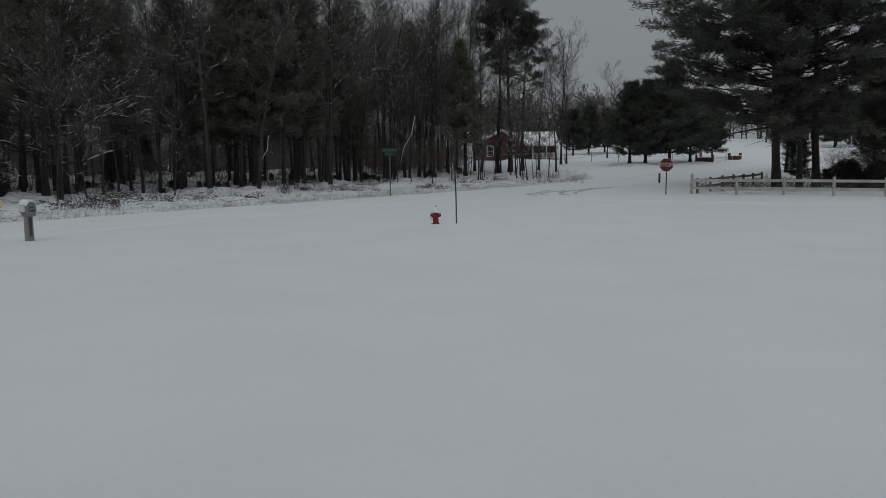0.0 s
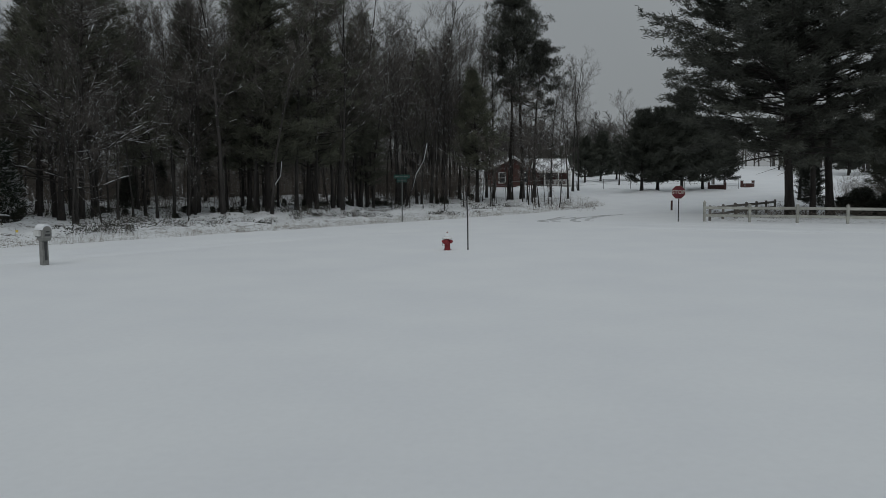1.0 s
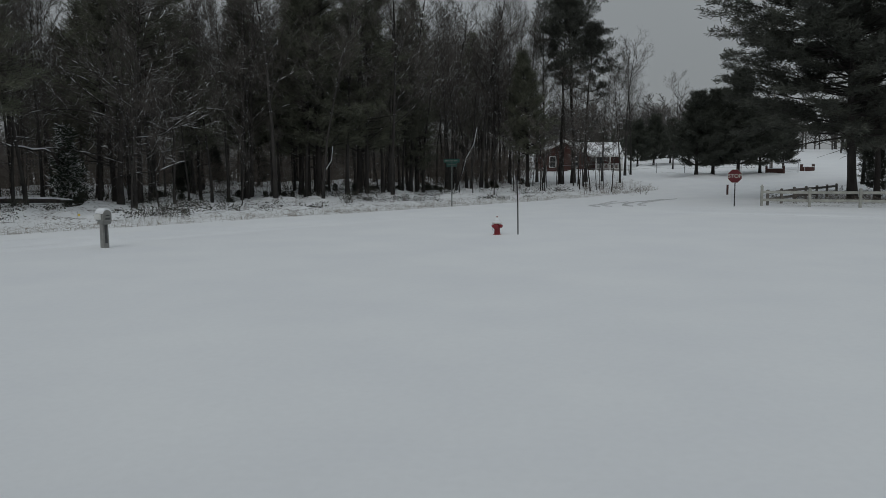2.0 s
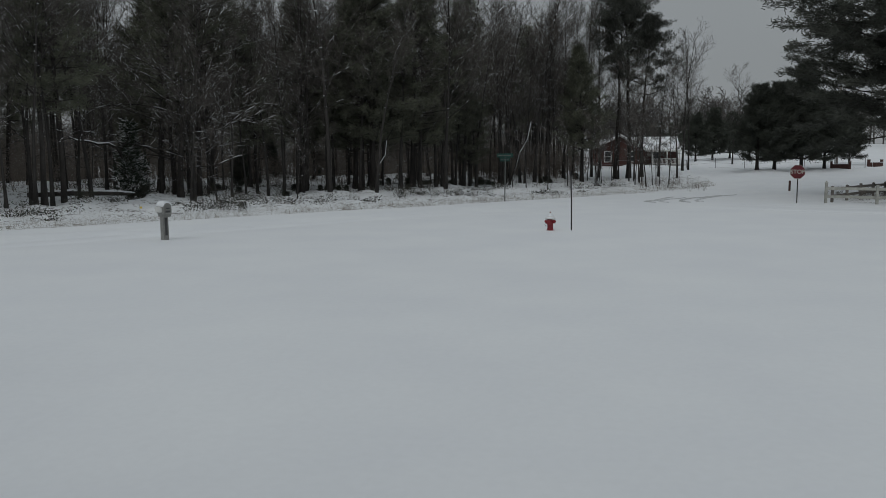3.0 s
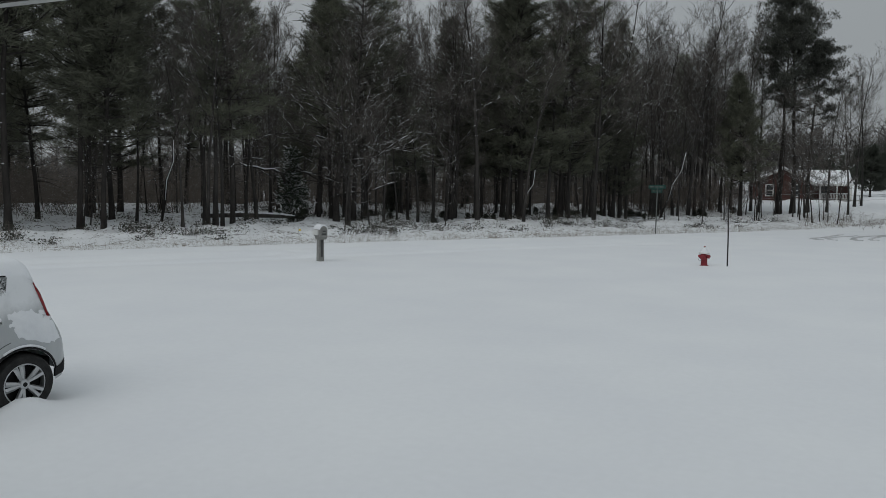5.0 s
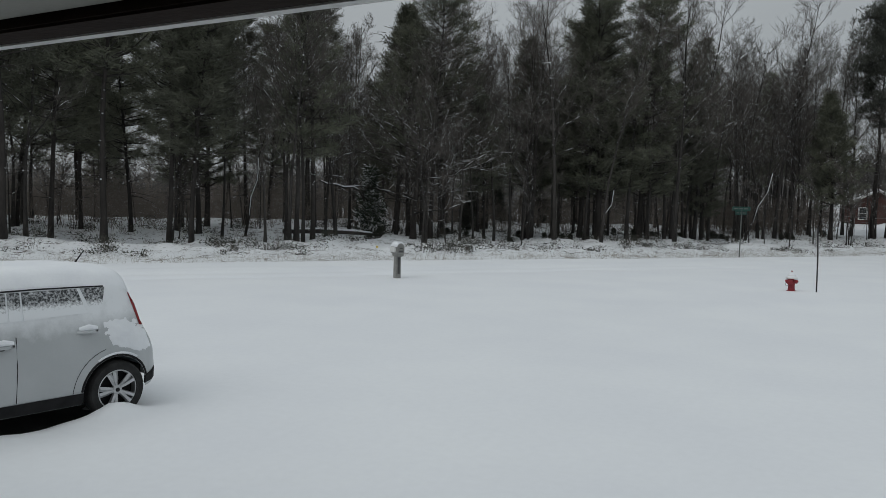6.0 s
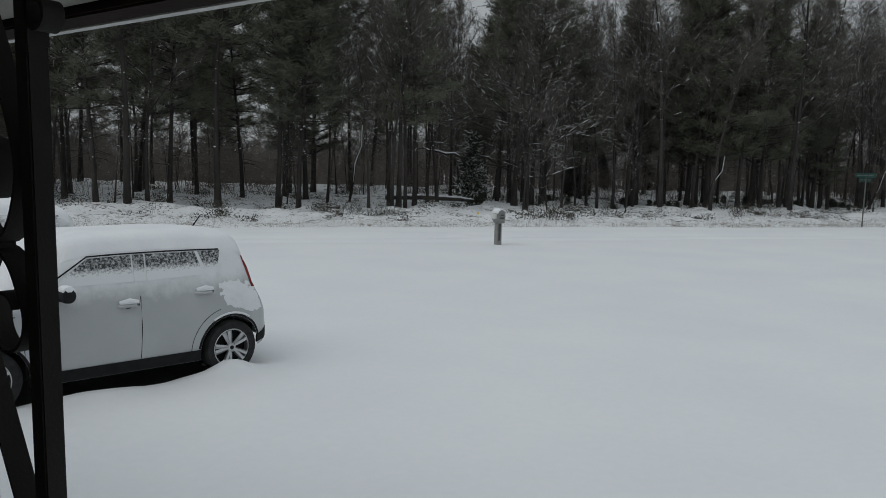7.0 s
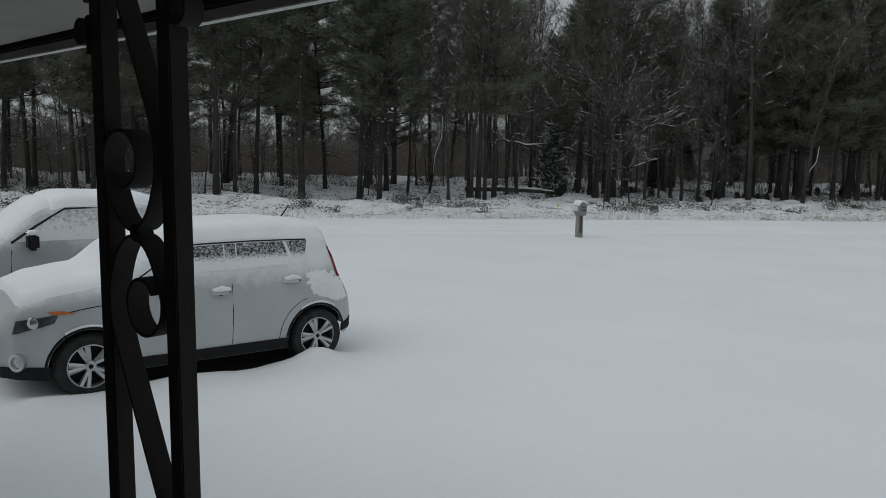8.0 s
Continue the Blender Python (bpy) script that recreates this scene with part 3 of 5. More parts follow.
W = "woodland trees"
loblolly = [tree("pine_tree", pine_meshes(10 + i, h, r, first=f, reach=0.19, whorls=22, per=5, tufts=9, cone=0.45, size=0.32, blades=12, width=0.016, dead=20), M_BARK, M_NEEDLE,
                 "tall dark pine with a bare trunk and high crown", "pine tree", W)
            for i, (h, r, f) in enumerate(((16.5, 0.15, 0.34), (18, 0.165, 0.43), (15, 0.13, 0.30)))]
bare = [tree("bare_tree", bare_tree_meshes(30 + i, h, r, first=f, limbs=n), M_GREYBARK, M_TWIG,
             "leafless grey hardwood tree with snow-flecked twigs", "tree", W)
        for i, (h, r, f, n) in enumerate(((16, 0.13, 0.26, 18), (17.5, 0.16, 0.33, 18), (15, 0.1, 0.36, 16), (18, 0.14, 0.42, 17)))]
low_limbed = tree("low_limbed_tree", bare_tree_meshes(51, 13, 0.2, first=0.13, spread=1.25, limbs=24, droop=0.35), M_BARK, M_SNOWTWIG,
                  "leafless tree with long low snow-covered limbs", "tree", W)
sapling = tree("sapling", bare_tree_meshes(61, 7, 0.06, first=0.3, limbs=9, twigs=4), M_GREYBARK, M_TWIG, "thin leafless grey sapling", "sapling", W)
cedar = tree("cedar_tree", pine_meshes(71, 9, 0.16, first=0.07, reach=0.24, whorls=26, per=7, cone=0.8, tufts=7, size=0.3, blades=11, width=0.022, dead=0, slope=0.3),
             M_BARK, M_CEDAR, "dense dark conical cedar", "cedar tree", W)
small_fir = tree("small_evergreen", pine_meshes(81, 4.5, 0.07, first=0.08, reach=0.28, whorls=16, per=6, cone=0.85, tufts=5, size=0.3, blades=10, width=0.03, dead=0, slope=0.1),
                 M_BARK, M_SNOWNEEDLE, "small evergreen with snow-laden branches", "evergreen")

# front row of straight pines at the wood's edge: x, y
for i, (x, y) in enumerate(((-40.9, 24.6), (-36.0, 23.3), (-34.0, 23.7), (-35.7, 27.5), (-42.9, 30.8), (-31.9, 27.6), (-44.6, 36.5), (-35.9, 33.0),
                            (-30.4, 30.5), (-37.2, 38.0), (-28.7, 30.3), (-32.9, 35.4), (-36.1, 43.5), (-25.9, 37.1), (-22.5, 45.6), (-14.1, 54.2), (-8.5, 61.1))):
    plant(loblolly[(i * 2) % 3], x, y, 0.92 + 0.06 * ((i * 7) % 4), i * 67)
for i, (x, y) in enumerate(((-26.8, 35.8), (-26.1, 35.8), (-25.2, 35.2), (-38.3, 39.5), (-24.3, 47.9), (-23.4, 49.4), (-21.7, 52.0), (-18.4, 54.3), (-17.9, 58.0),
                            (-11.4, 54.5), (-10.2, 56.2), (-7.8, 62.2), (-6.9, 76.0), (-5.0, 68.9), (-5.0, 74.0), (-2.3, 69.4), (-1.0, 70.0), (-49.7, 36.8), (-44.1, 50.6))):
    plant(bare[i % 4], x, y, 0.85 + 0.09 * ((i * 5) % 4), i * 83, lean=(i % 3 - 1) * 1.5)
rng = random.Random(77)
for i in range(75):
    n, u = 41.5 + abs(rng.gauss(0, 5)), rng.uniform(-36, 58)
    x, y = u * UX + n * NX, u * UY + n * NY
    if x / y < -0.05 and (u > 20 or rng.random() < 0.4):
        plant(bare[rng.randrange(4)], x, y, rng.uniform(0.55, 1.0), rng.uniform(0, 360), lean=rng.gauss(0, 1.2))
for i, (x, y) in enumerate(((-44, 17), (-47, 20), (-50, 16), (-46, 13), (-53, 21), (-51, 26), (-56, 15), (-43.5, 21), (-48, 24), (-57, 23), (-60, 18), (-40.5, 20.5))):
    plant(loblolly[i % 3], x, y, 0.9 + 0.05 * (i % 3), i * 61)
plant(low_limbed, -22.9, 44.0, 1.0, 20)
plant(low_limbed, -24.8, 47.0, 0.9, 150)

# the wood behind: rows set back from the road
rng = random.Random(5)
for i in range(440):
    n = 46 + 50 * rng.random() ** 0.9
    u = rng.uniform(-42, 78)
    x, y = u * UX + n * NX, u * UY + n * NY
    if x / y > -0.02 - 0.0006 * max(y - 70, 0) or (u < 22 and (n > 84 or rng.random() < 0.58)) or (u >= 22 and rng.random() < 0.42):
        continue
    k = rng.random()
    if k < 0.3:
        plant(rng.choice(loblolly), x, y, rng.uniform(0.75, 1.05), rng.uniform(0, 360))
    elif k < 0.80:
        plant(rng.choice(bare), x, y, rng.uniform(0.75, 1.05), rng.uniform(0, 360), lean=rng.gauss(0, 1.5))
    elif k < 0.96:
        plant(sapling, x, y, rng.uniform(0.7, 1.3), rng.uniform(0, 360), lean=rng.gauss(0, 5))
    else:
        plant(cedar, x, y, rng.uniform(0.3, 0.6), rng.uniform(0, 360))
for i in range(70):
    n, u = rng.uniform(40.5, 60), rng.uniform(-35, 60)
    x, y = u * UX + n * NX, u * UY + n * NY
    if x / y < -0.04:
        plant(sapling, x, y, rng.uniform(0.5, 1.1), rng.uniform(0, 360), lean=rng.gauss(0, 6))
plant(small_fir, -26.0, 44.0, 1.0, 0)

upright = [tree("upright_tree", bare_tree_meshes(41 + i, 18 - i, 0.15, first=0.33, spread=0.75, limbs=20, twigs=7, droop=-0.55), M_GREYBARK, M_TWIG,
                "leafless hardwood with a dense upright twiggy crown", "tree", W) for i in range(2)]
for i in range(115):
    n, u = rng.uniform(42.5, 76), rng.uniform(14, 84)
    x, y = u * UX + n * NX, u * UY + n * NY
    if x / y < 0.0 and y < 105:
        plant(upright[i % 2], x, y, rng.uniform(0.7, 1.0), rng.uniform(0, 360), lean=rng.gauss(0, 2))

for i in range(30):
    y = rng.uniform(84, 128)
    plant((upright[0], upright[1], bare[1])[i % 3], y * rng.uniform(-0.07, 0.022), y, rng.uniform(0.6, 0.9), i * 40)

# trees near the brick house
edge_pine = tree("edge_pine", pine_meshes(97, 13.5, 0.2, first=0.25, reach=0.26, whorls=22, per=6, cone=0.75, tufts=9, size=0.36, blades=13, width=0.02, dead=10), M_BARK, M_NEEDLE,
                 "dark pointed pine at the end of the wood", "pine tree")
tall_pine = tree("tall_pine", clump_pine_meshes(91, 19, 0.24, first=0.64, reach=0.19, limbs=32, lower=7), M_BARK, M_DARKNEEDLE,
                 "tall pine with a ragged crown beside the brick house", "pine tree")
plant(tall_pine, 6.3, 74, 1.0, 0)
plant(tall_pine, 7.6, 75, 0.76, 140)
plant(tall_pine, 5.0, 73, 0.86, 230)
plant(edge_pine, 1.9, 70, 0.9, 40)
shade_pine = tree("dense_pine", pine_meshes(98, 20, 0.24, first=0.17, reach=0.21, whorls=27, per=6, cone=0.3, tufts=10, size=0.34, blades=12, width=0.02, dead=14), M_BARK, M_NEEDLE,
                  "large dense pine with dark boughs nearly to the ground", "pine tree", W)
for i, (x, y, s) in enumerate(((-13.4, 54.6, 1.0), (-11.0, 57.0, 0.92), (-15.6, 57.5, 0.85), (-36.5, 40.0, 0.8), (-7.4, 63.5, 0.55))):
    plant(shade_pine, x, y, s, 100 + 77 * i)
plant(edge_pine, -27.5, 50.0, 1.25, 300)
plant(edge_pine, -19.5, 57.0, 1.15, 20)
for i, (x, y) in enumerate(((0.3, 73), (1.2, 76), (2.0, 74), (3.0, 77), (3.6, 75), (-0.6, 77), (13.4, 85))):
    plant(upright[i % 2], x, y, 0.92 if i < 6 else 0.74, i * 47)
for i, (x, y, s) in enumerate(((7.6, 66, 0.45), (8.3, 67, 0.5), (6.4, 70, 0.5), (3.2, 66, 0.5), (-1.0, 62, 0.5), (0.6, 64, 0.55), (-2.6, 60, 0.5), (9.5, 78, 0.7), (0.4, 72, 0.6), (2.4, 71, 0.55), (4.8, 72, 0.66), (5.3, 73, 0.6), (6.6, 71.5, 0.62), (6.9, 70, 0.58), (8.0, 67, 0.5), (10.7, 74, 0.64), (17.0, 120, 0.9))):
    plant(bare[(i * 3) % 4] if s > 0.56 else sapling, x, y, s * (1 if s > 0.56 else 1.4), i * 55)
plant(bare[1], 12.5, 83, 0.8, 30)
plant(bare[0], 20.6, 98, 0.72, 200)
for i in range(14):
    plant(sapling, rng.uniform(1.0, 9.6), rng.uniform(63, 71), rng.uniform(0.55, 1.0), i * 97, lean=rng.gauss(0, 4))
round_cedar = tree("broad_cedar", pine_meshes(95, 11, 0.24, first=0.13, reach=0.40, whorls=18, per=7, cone=0.5, tufts=11, size=0.4, blades=12, width=0.03, dead=0, slope=0.25),
                   M_BARK, M_CEDAR, "broad dark evergreen across the side street", "evergreen tree")
for i, (x, y, s) in enumerate(((20.6, 86, 0.80), (22.6, 87, 0.84), (25.6, 88, 1.05), (28.6, 90, 0.74), (34.6, 100, 0.62), (18.6, 112, 0.6), (21.4, 115, 0.66), (24.4, 118, 0.6), (27.6, 120, 0.66), (31.0, 124, 0.6))):
    plant(round_cedar, x, y, min(s, 0.84), i * 70, sz=s)

shrub = tree("evergreen_shrub", pine_meshes(121, 2.2, 0.05, first=0.06, reach=0.55, whorls=9, per=6, cone=0.4, tufts=6, size=0.22, blades=9, width=0.02, dead=0, slope=0.5), M_BRUSH, M_LEAF,
             "low dark evergreen shrub in the snow", "shrub", "roadside shrubs")
for i in range(60):
    n, u = 43 + abs(rng.gauss(0, 5)), rng.uniform(12, 62)
    x, y = u * UX + n * NX, u * UY + n * NY
    if x / y < 0.02 and i % 3:
        plant(shrub, x, y, rng.uniform(0.2, 0.42), i * 33, sz=rng.uniform(0.14, 0.28))

# three great white pines behind the fence
white_pine = [tree("white_pine", pine_meshes(101 + i, 21, 0.27, first=(0.20, 0.37)[i], reach=(0.385, 0.33)[i], whorls=(40, 20)[i], per=(7, 5)[i], cone=0.12, ragged=(0.55, 1.2), tufts=20, size=0.27, blades=11, width=0.024, dead=(16, 44)[i], slope=0.02, inner=0.42, spray=2.2),
                   M_BARK, M_DARKNEEDLE, "large pine with long level boughs behind the white fence", "pine tree", "pines behind the fence") for i in range(2)]
plant(white_pine[0], 21.8, 50.5, 1.1, 10, sz=1.0, tilt=-3.5)
plant(white_pine[1], 24.9, 51.5, 1.0, 100, tilt=-2.0)
plant(tall_pine, 23.6, 51.2, 0.85, 300, tilt=-3.0)
plant(white_pine[0], 36.5, 56.0, 0.85, 300)
for i, (x, y, s) in enumerate(((28.5, 62, 0.7), (33.5, 60, 0.75), (38, 64, 0.9), (36.5, 57, 0.6), (43, 62, 0.9), (31, 70, 0.8), (40, 72, 0.9))):
    plant(edge_pine if i % 2 else cedar, x, y, s, i * 70)
for x, y, s in ((26.6, 50.2, 1.0), (27.6, 49.6, 0.9), (28.6, 50.6, 1.05), (26.9, 51.4, 1.1)):
    plant(shrub, x, y, s, x * 90, sz=0.75 * s)
for i in range(34):
    plant(shrub, rng.uniform(25.6, 42), rng.uniform(48.5, 58), rng.uniform(0.5, 1.0), i * 40, sz=rng.uniform(0.3, 0.7))
for i in range(46):
    x, y = rng.uniform(16, 110), rng.uniform(125, 200)
    if x / y < 0.3 or x / y > 0.42 or y > 180:
        plant((round_cedar, edge_pine, bare[i % 4], cedar)[i % 4], x, y, rng.uniform(0.8, 1.25) * (0.6 if x / y < 0.3 else 1.0), i * 50)

# undergrowth: bare thicket deep in the wood, and low leafy sprigs along its edge
def sprays(b, rng, x, y, h, r, stems, side, rad):
    z = gz(x, y)
    for _ in range(stems):
        a = rng.random() * math.tau
        p = Vector((x + rng.gauss(0, r * 0.35), y + rng.gauss(0, r * 0.35), z - 0.05))
        e = p + Vector((math.cos(a) * r * rng.random(), math.sin(a) * r * rng.random(), h * rng.uniform(0.5, 1.1)))
        mid = p.lerp(e, 0.5) + Vector((rng.gauss(0, 0.1), rng.gauss(0, 0.1), 0.1)) * h * 0.4
        b.tube([p, mid, e], [rad, rad * 0.7, rad * 0.3], 3)
        for _ in range(side):
            q = mid.lerp(e, rng.uniform(-0.4, 0.9))
            b.tube([q, q + Vector((rng.gauss(0, 1), rng.gauss(0, 1), rng.uniform(-0.2, 1))) * h * 0.22], [rad * 0.5, rad * 0.2], 3)


rng = random.Random(21)
th = Build()
for i in range(1700):
    n, u = 51 + 42 * rng.random(), rng.uniform(-45, 82)
    x, y = u * UX + n * NX, u * UY + n * NY
    if x / y < -0.05:
        sprays(th, rng, x, y, rng.uniform(1.4, 4.2) * (1.4 if n > 66 else 1.0), 1.4, 6, 7, 0.016 if n < 66 else 0.022)
for i in range(420):
    n, u = rng.uniform(74, 100), rng.uniform(-48, 24)
    sprays(th, rng, u * UX + n * NX, u * UY + n * NY, rng.uniform(3.0, 6.5), 2.0, 7, 9, 0.026)
for i in range(260):
    y = rng.uniform(70, 116)
    sprays(th, rng, y * rng.uniform(-0.1, 0.027), y, rng.uniform(1.2, 3.6), 1.4, 6, 7, 0.018)
solid("thicket", th, M_BRUSH, "tangled leafless undergrowth in the wood", "undergrowth", "stuff", fix=False)

lf, st_ = Build(), Build()
for i in range(3600):
    n = 34.2 + 24 * rng.random() ** 1.15
    u = rng.uniform(-26, 54)
    x, y = u * UX + n * NX, u * UY + n * NY
    if vnoise(np.array([x / 1.6]), np.array([y / 1.6]), 11)[0] < (0.10 if n > 36.5 else 0.26):
        continue
    z = gz(x, y)
    big = rng.uniform(0.08, 0.62) * (1.0 if n > 36.5 else 0.7)
    for _ in range(int(14 + 60 * big)):
        k = rng.random()
        p = Vector((x + rng.gauss(0, 0.12 + 0.3 * big), y + rng.gauss(0, 0.12 + 0.3 * big), z + k * big))
        d = Vector((rng.gauss(0, 1), rng.gauss(0, 1), rng.gauss(0.2, 0.7))).normalized()
        w = d.cross(Vector((rng.gauss(0, 1), rng.gauss(0, 1), rng.gauss(0, 1)))).normalized() * rng.uniform(0.016, 0.034)
        ln = rng.uniform(0.06, 0.15)
        lf.add([tuple(p), tuple(p + d * ln * 0.5 + w), tuple(p + d * ln), tuple(p + d * ln * 0.5 - w)], [(0, 1, 2, 3)])
    sprays(st_, rng, x, y, big * 1.3, 0.35, 4, 3, 0.007)
for i in range(220):                                    # fallen twigs lying on the snow
    n, u = 33.5 + 16 * rng.random(), rng.uniform(-30, 56)
    x, y = u * UX + n * NX, u * UY + n * NY
    a, ln = rng.random() * math.tau, rng.uniform(0.15, 0.9)
    x2, y2 = x + math.cos(a) * ln, y + math.sin(a) * ln
    st_.tube([(x, y, gz(x, y) + 0.01), ((x + x2) / 2, (y + y2) / 2, gz(x, y) + rng.uniform(0.03, 0.12)), (x2, y2, gz(x2, y2) + rng.uniform(0.01, 0.15))], [0.012, 0.01, 0.005], 3)
solid("low_sprigs", lf, M_LEAF, "low dark leafy sprigs poking through the snow", "undergrowth", "stuff", fix=False)
solid("bare_stems", st_, M_BRUSH, "thin bare stems along the wood's edge", "undergrowth", "stuff", fix=False)

gr = Build()
for i in range(9000):
    n = 31.4 + abs(rng.gauss(0, 1.7))
    u = rng.uniform(-34, 60)
    x, y = u * UX + n * NX, u * UY + n * NY
    if vnoise(np.array([u / 1.3]), np.array([n / 0.7]), 17)[0] + 0.3 * rng.gauss(0, 1) < 0.0:
        continue
    z, h = gz(x, y), rng.uniform(0.06, 0.30)
    gr.tube([(x, y, z - 0.03), (x + rng.gauss(0, 0.05), y + rng.gauss(0, 0.05), z + h * 0.6), (x + rng.gauss(0, 0.12), y + rng.gauss(0, 0.12), z + h)], [0.004, 0.003, 0.0015], 3)
solid("verge_grass", gr, M_GRASS, "dry tan grass standing through snow on the verge", "grass", "stuff", fix=False)

# brush by the side street
br = Build()
for i in range(46):
    x, y = rng.uniform(6.2, 11.5), rng.uniform(60, 68)
    sprays(br, rng, x, y, rng.uniform(0.3, 1.1), 0.5, 3, 5, 0.009)
for i in range(60):
    x, y = 17.5 + rng.uniform(0, 14), rng.uniform(46.5, 56)
    sprays(br, rng, x, y, rng.uniform(0.3, 0.9), 0.9, 8, 10, 0.012)
for i in range(170):
    x, y = rng.uniform(26, 60), rng.uniform(54, 80)
    if x / y < 0.5:
        continue
    sprays(br, rng, x, y, rng.uniform(0.8, 3.0), 1.3, 6, 12, 0.014)
solid("roadside_brush", br, M_BRUSH, "bare brush and stems by the side street", "undergrowth", "stuff", fix=False)

# fallen log, hanging limb, leaning snowy stems
lg = thing("fallen_log", Matrix.Translation((-26.6, 40.5, gz(-26.6, 40.5))) @ pose(0, 0, 0, 0, 0, 40), "fallen log with snow lying along it", "log")
part("log", Build().tube([(-3.2, 0, 0.25), (-1, 0.1, 0.3), (1.5, 0, 0.22), (3, -0.1, 0.1)], [0.14, 0.15, 0.12, 0.07], 8), M_BARK, lg, smooth="all")
part("snow_cap", Build().tube([(-3.1, 0, 0.37), (-1, 0.1, 0.43), (1.5, 0, 0.33), (2.8, -0.1, 0.18)], [0.07, 0.09, 0.08, 0.04], 7), M_CAP, lg, "snow along the top", smooth="all")
hl = thing("broken_limb", Matrix.Translation((-27.0, 42.5, 0)) @ pose(0, 0, 0, 0, 0, 35), "broken snow-laden limb caught between the trunks", "branch")
part("limb", Build().tube([(-1.8, 0, 3.9), (-1.3, 0.05, 3.66), (-0.7, 0, 3.62), (-0.2, 0.1, 3.45), (0.4, 0.05, 3.5), (0.8, 0, 3.3), (1.1, 0, 2.6), (1.0, 0, 3.2), (1.35, 0, 3.6), (1.5, 0, 3.75)], [0.03, 0.05, 0.055, 0.065, 0.065, 0.07, 0.08, 0.05, 0.04, 0.02], 7), M_BARK, hl, smooth="all")
part("snow", Build().tube([(-1.7, 0, 3.90), (-1.3, 0.05, 3.71), (-0.7, 0, 3.68), (-0.2, 0.1, 3.52), (0.4, 0.05, 3.56), (0.75, 0, 3.36)], [0.02, 0.05, 0.04, 0.06, 0.05, 0.02], 7), M_CAP, hl, smooth="all")
for i, (x, y, a, h) in enumerate(((-13.3, 53.2, 13, 5.0), (-4.4, 66.0, 16, 7.5), (-31.2, 37.5, 7, 6.5))):
    ln = thing("leaning_stem", Matrix.Translation((x, y, gz(x, y))) @ pose(0, 0, 0, 0, a, 0), "crooked leaning stem streaked with snow", "tree", "leaning stems")
    path = [(0, 0, -0.2), (0.16, 0, h * 0.2), (0.10, 0.05, h * 0.38), (0.42, 0.1, h * 0.55), (0.30, 0.1, h * 0.75), (0.7, 0.1, h)]
    part("stem", Build().tube(path, [0.09, 0.08, 0.075, 0.06, 0.05, 0.02], 7), M_BARK, ln, smooth="all")
    part("snow", Build().tube([(p + 0.05, q - 0.05, r + 0.05) for p, q, r in path[1:5]], [0.012, 0.035, 0.02, 0.03], 6), M_CAP, ln, "snow stuck to the stem", smooth="all")
sk = thing("survey_stake", Matrix.Translation((-27.6, 38.5, gz(-27.6, 38.5))), "orange survey stake among the trunks", "stake")
part("stake", Build().box((0, 0, 0.6), (0.05, 0.03, 1.5)), M_STAKE, sk, bevel=0.004)
fl = thing("marker_flag", Matrix.Translation((-19.0, 32.6, gz(-19.0, 32.6))), "small yellow marker flag on the verge", "flag")
part("wire", Build().tube([(0, 0, -0.1), (0, 0, 0.42)], [0.006, 0.005], 5), M_STEEL, fl)
part("flag", Build().box((0.06, 0, 0.26), (0.12, 0.006, 0.10)), M_YELLOW, fl)

# far woods that close the view
fw = Build()
rng = random.Random(9)
for i in range(620):
    a = radians(rng.uniform(-68, 46))
    d = rng.uniform(190, 260) if a > -0.05 else rng.uniform(150, 300)
    x, y = math.sin(a) * d, math.cos(a) * d
    z, h = gz(x, y), rng.uniform(9, 15)
    p = Vector((x, y, z - 0.5))
    fw.tube([p, p + Vector((rng.gauss(0, .3), 0, h * 0.6)), p + Vector((rng.gauss(0, .6), 0, h))], [0.22, 0.15, 0.03], 4)
    for k in range(26):
        f = rng.uniform(0.15, 0.97)
        b = rng.random() * math.tau
        ln = h * 0.34 * (1.1 - f) + 0.7
        q = p + Vector((0, 0, h * f))
        e = q + Vector((math.cos(b), math.sin(b), rng.uniform(0.3, 1.3))) * ln
        fw.tube([q, e], [0.10, 0.03], 3)
        for _ in range(4):
            g = q.lerp(e, rng.uniform(0.3, 1))
            fw.tube([g, g + Vector((rng.gauss(0, 1), rng.gauss(0, 1), rng.uniform(0.2, 1.4))) * ln * 0.4], [0.05, 0.02], 3)
solid("far_woods", fw, M_WOODS, "distant leafless woods beyond the snowy fields", "woods", "stuff", fix=False)


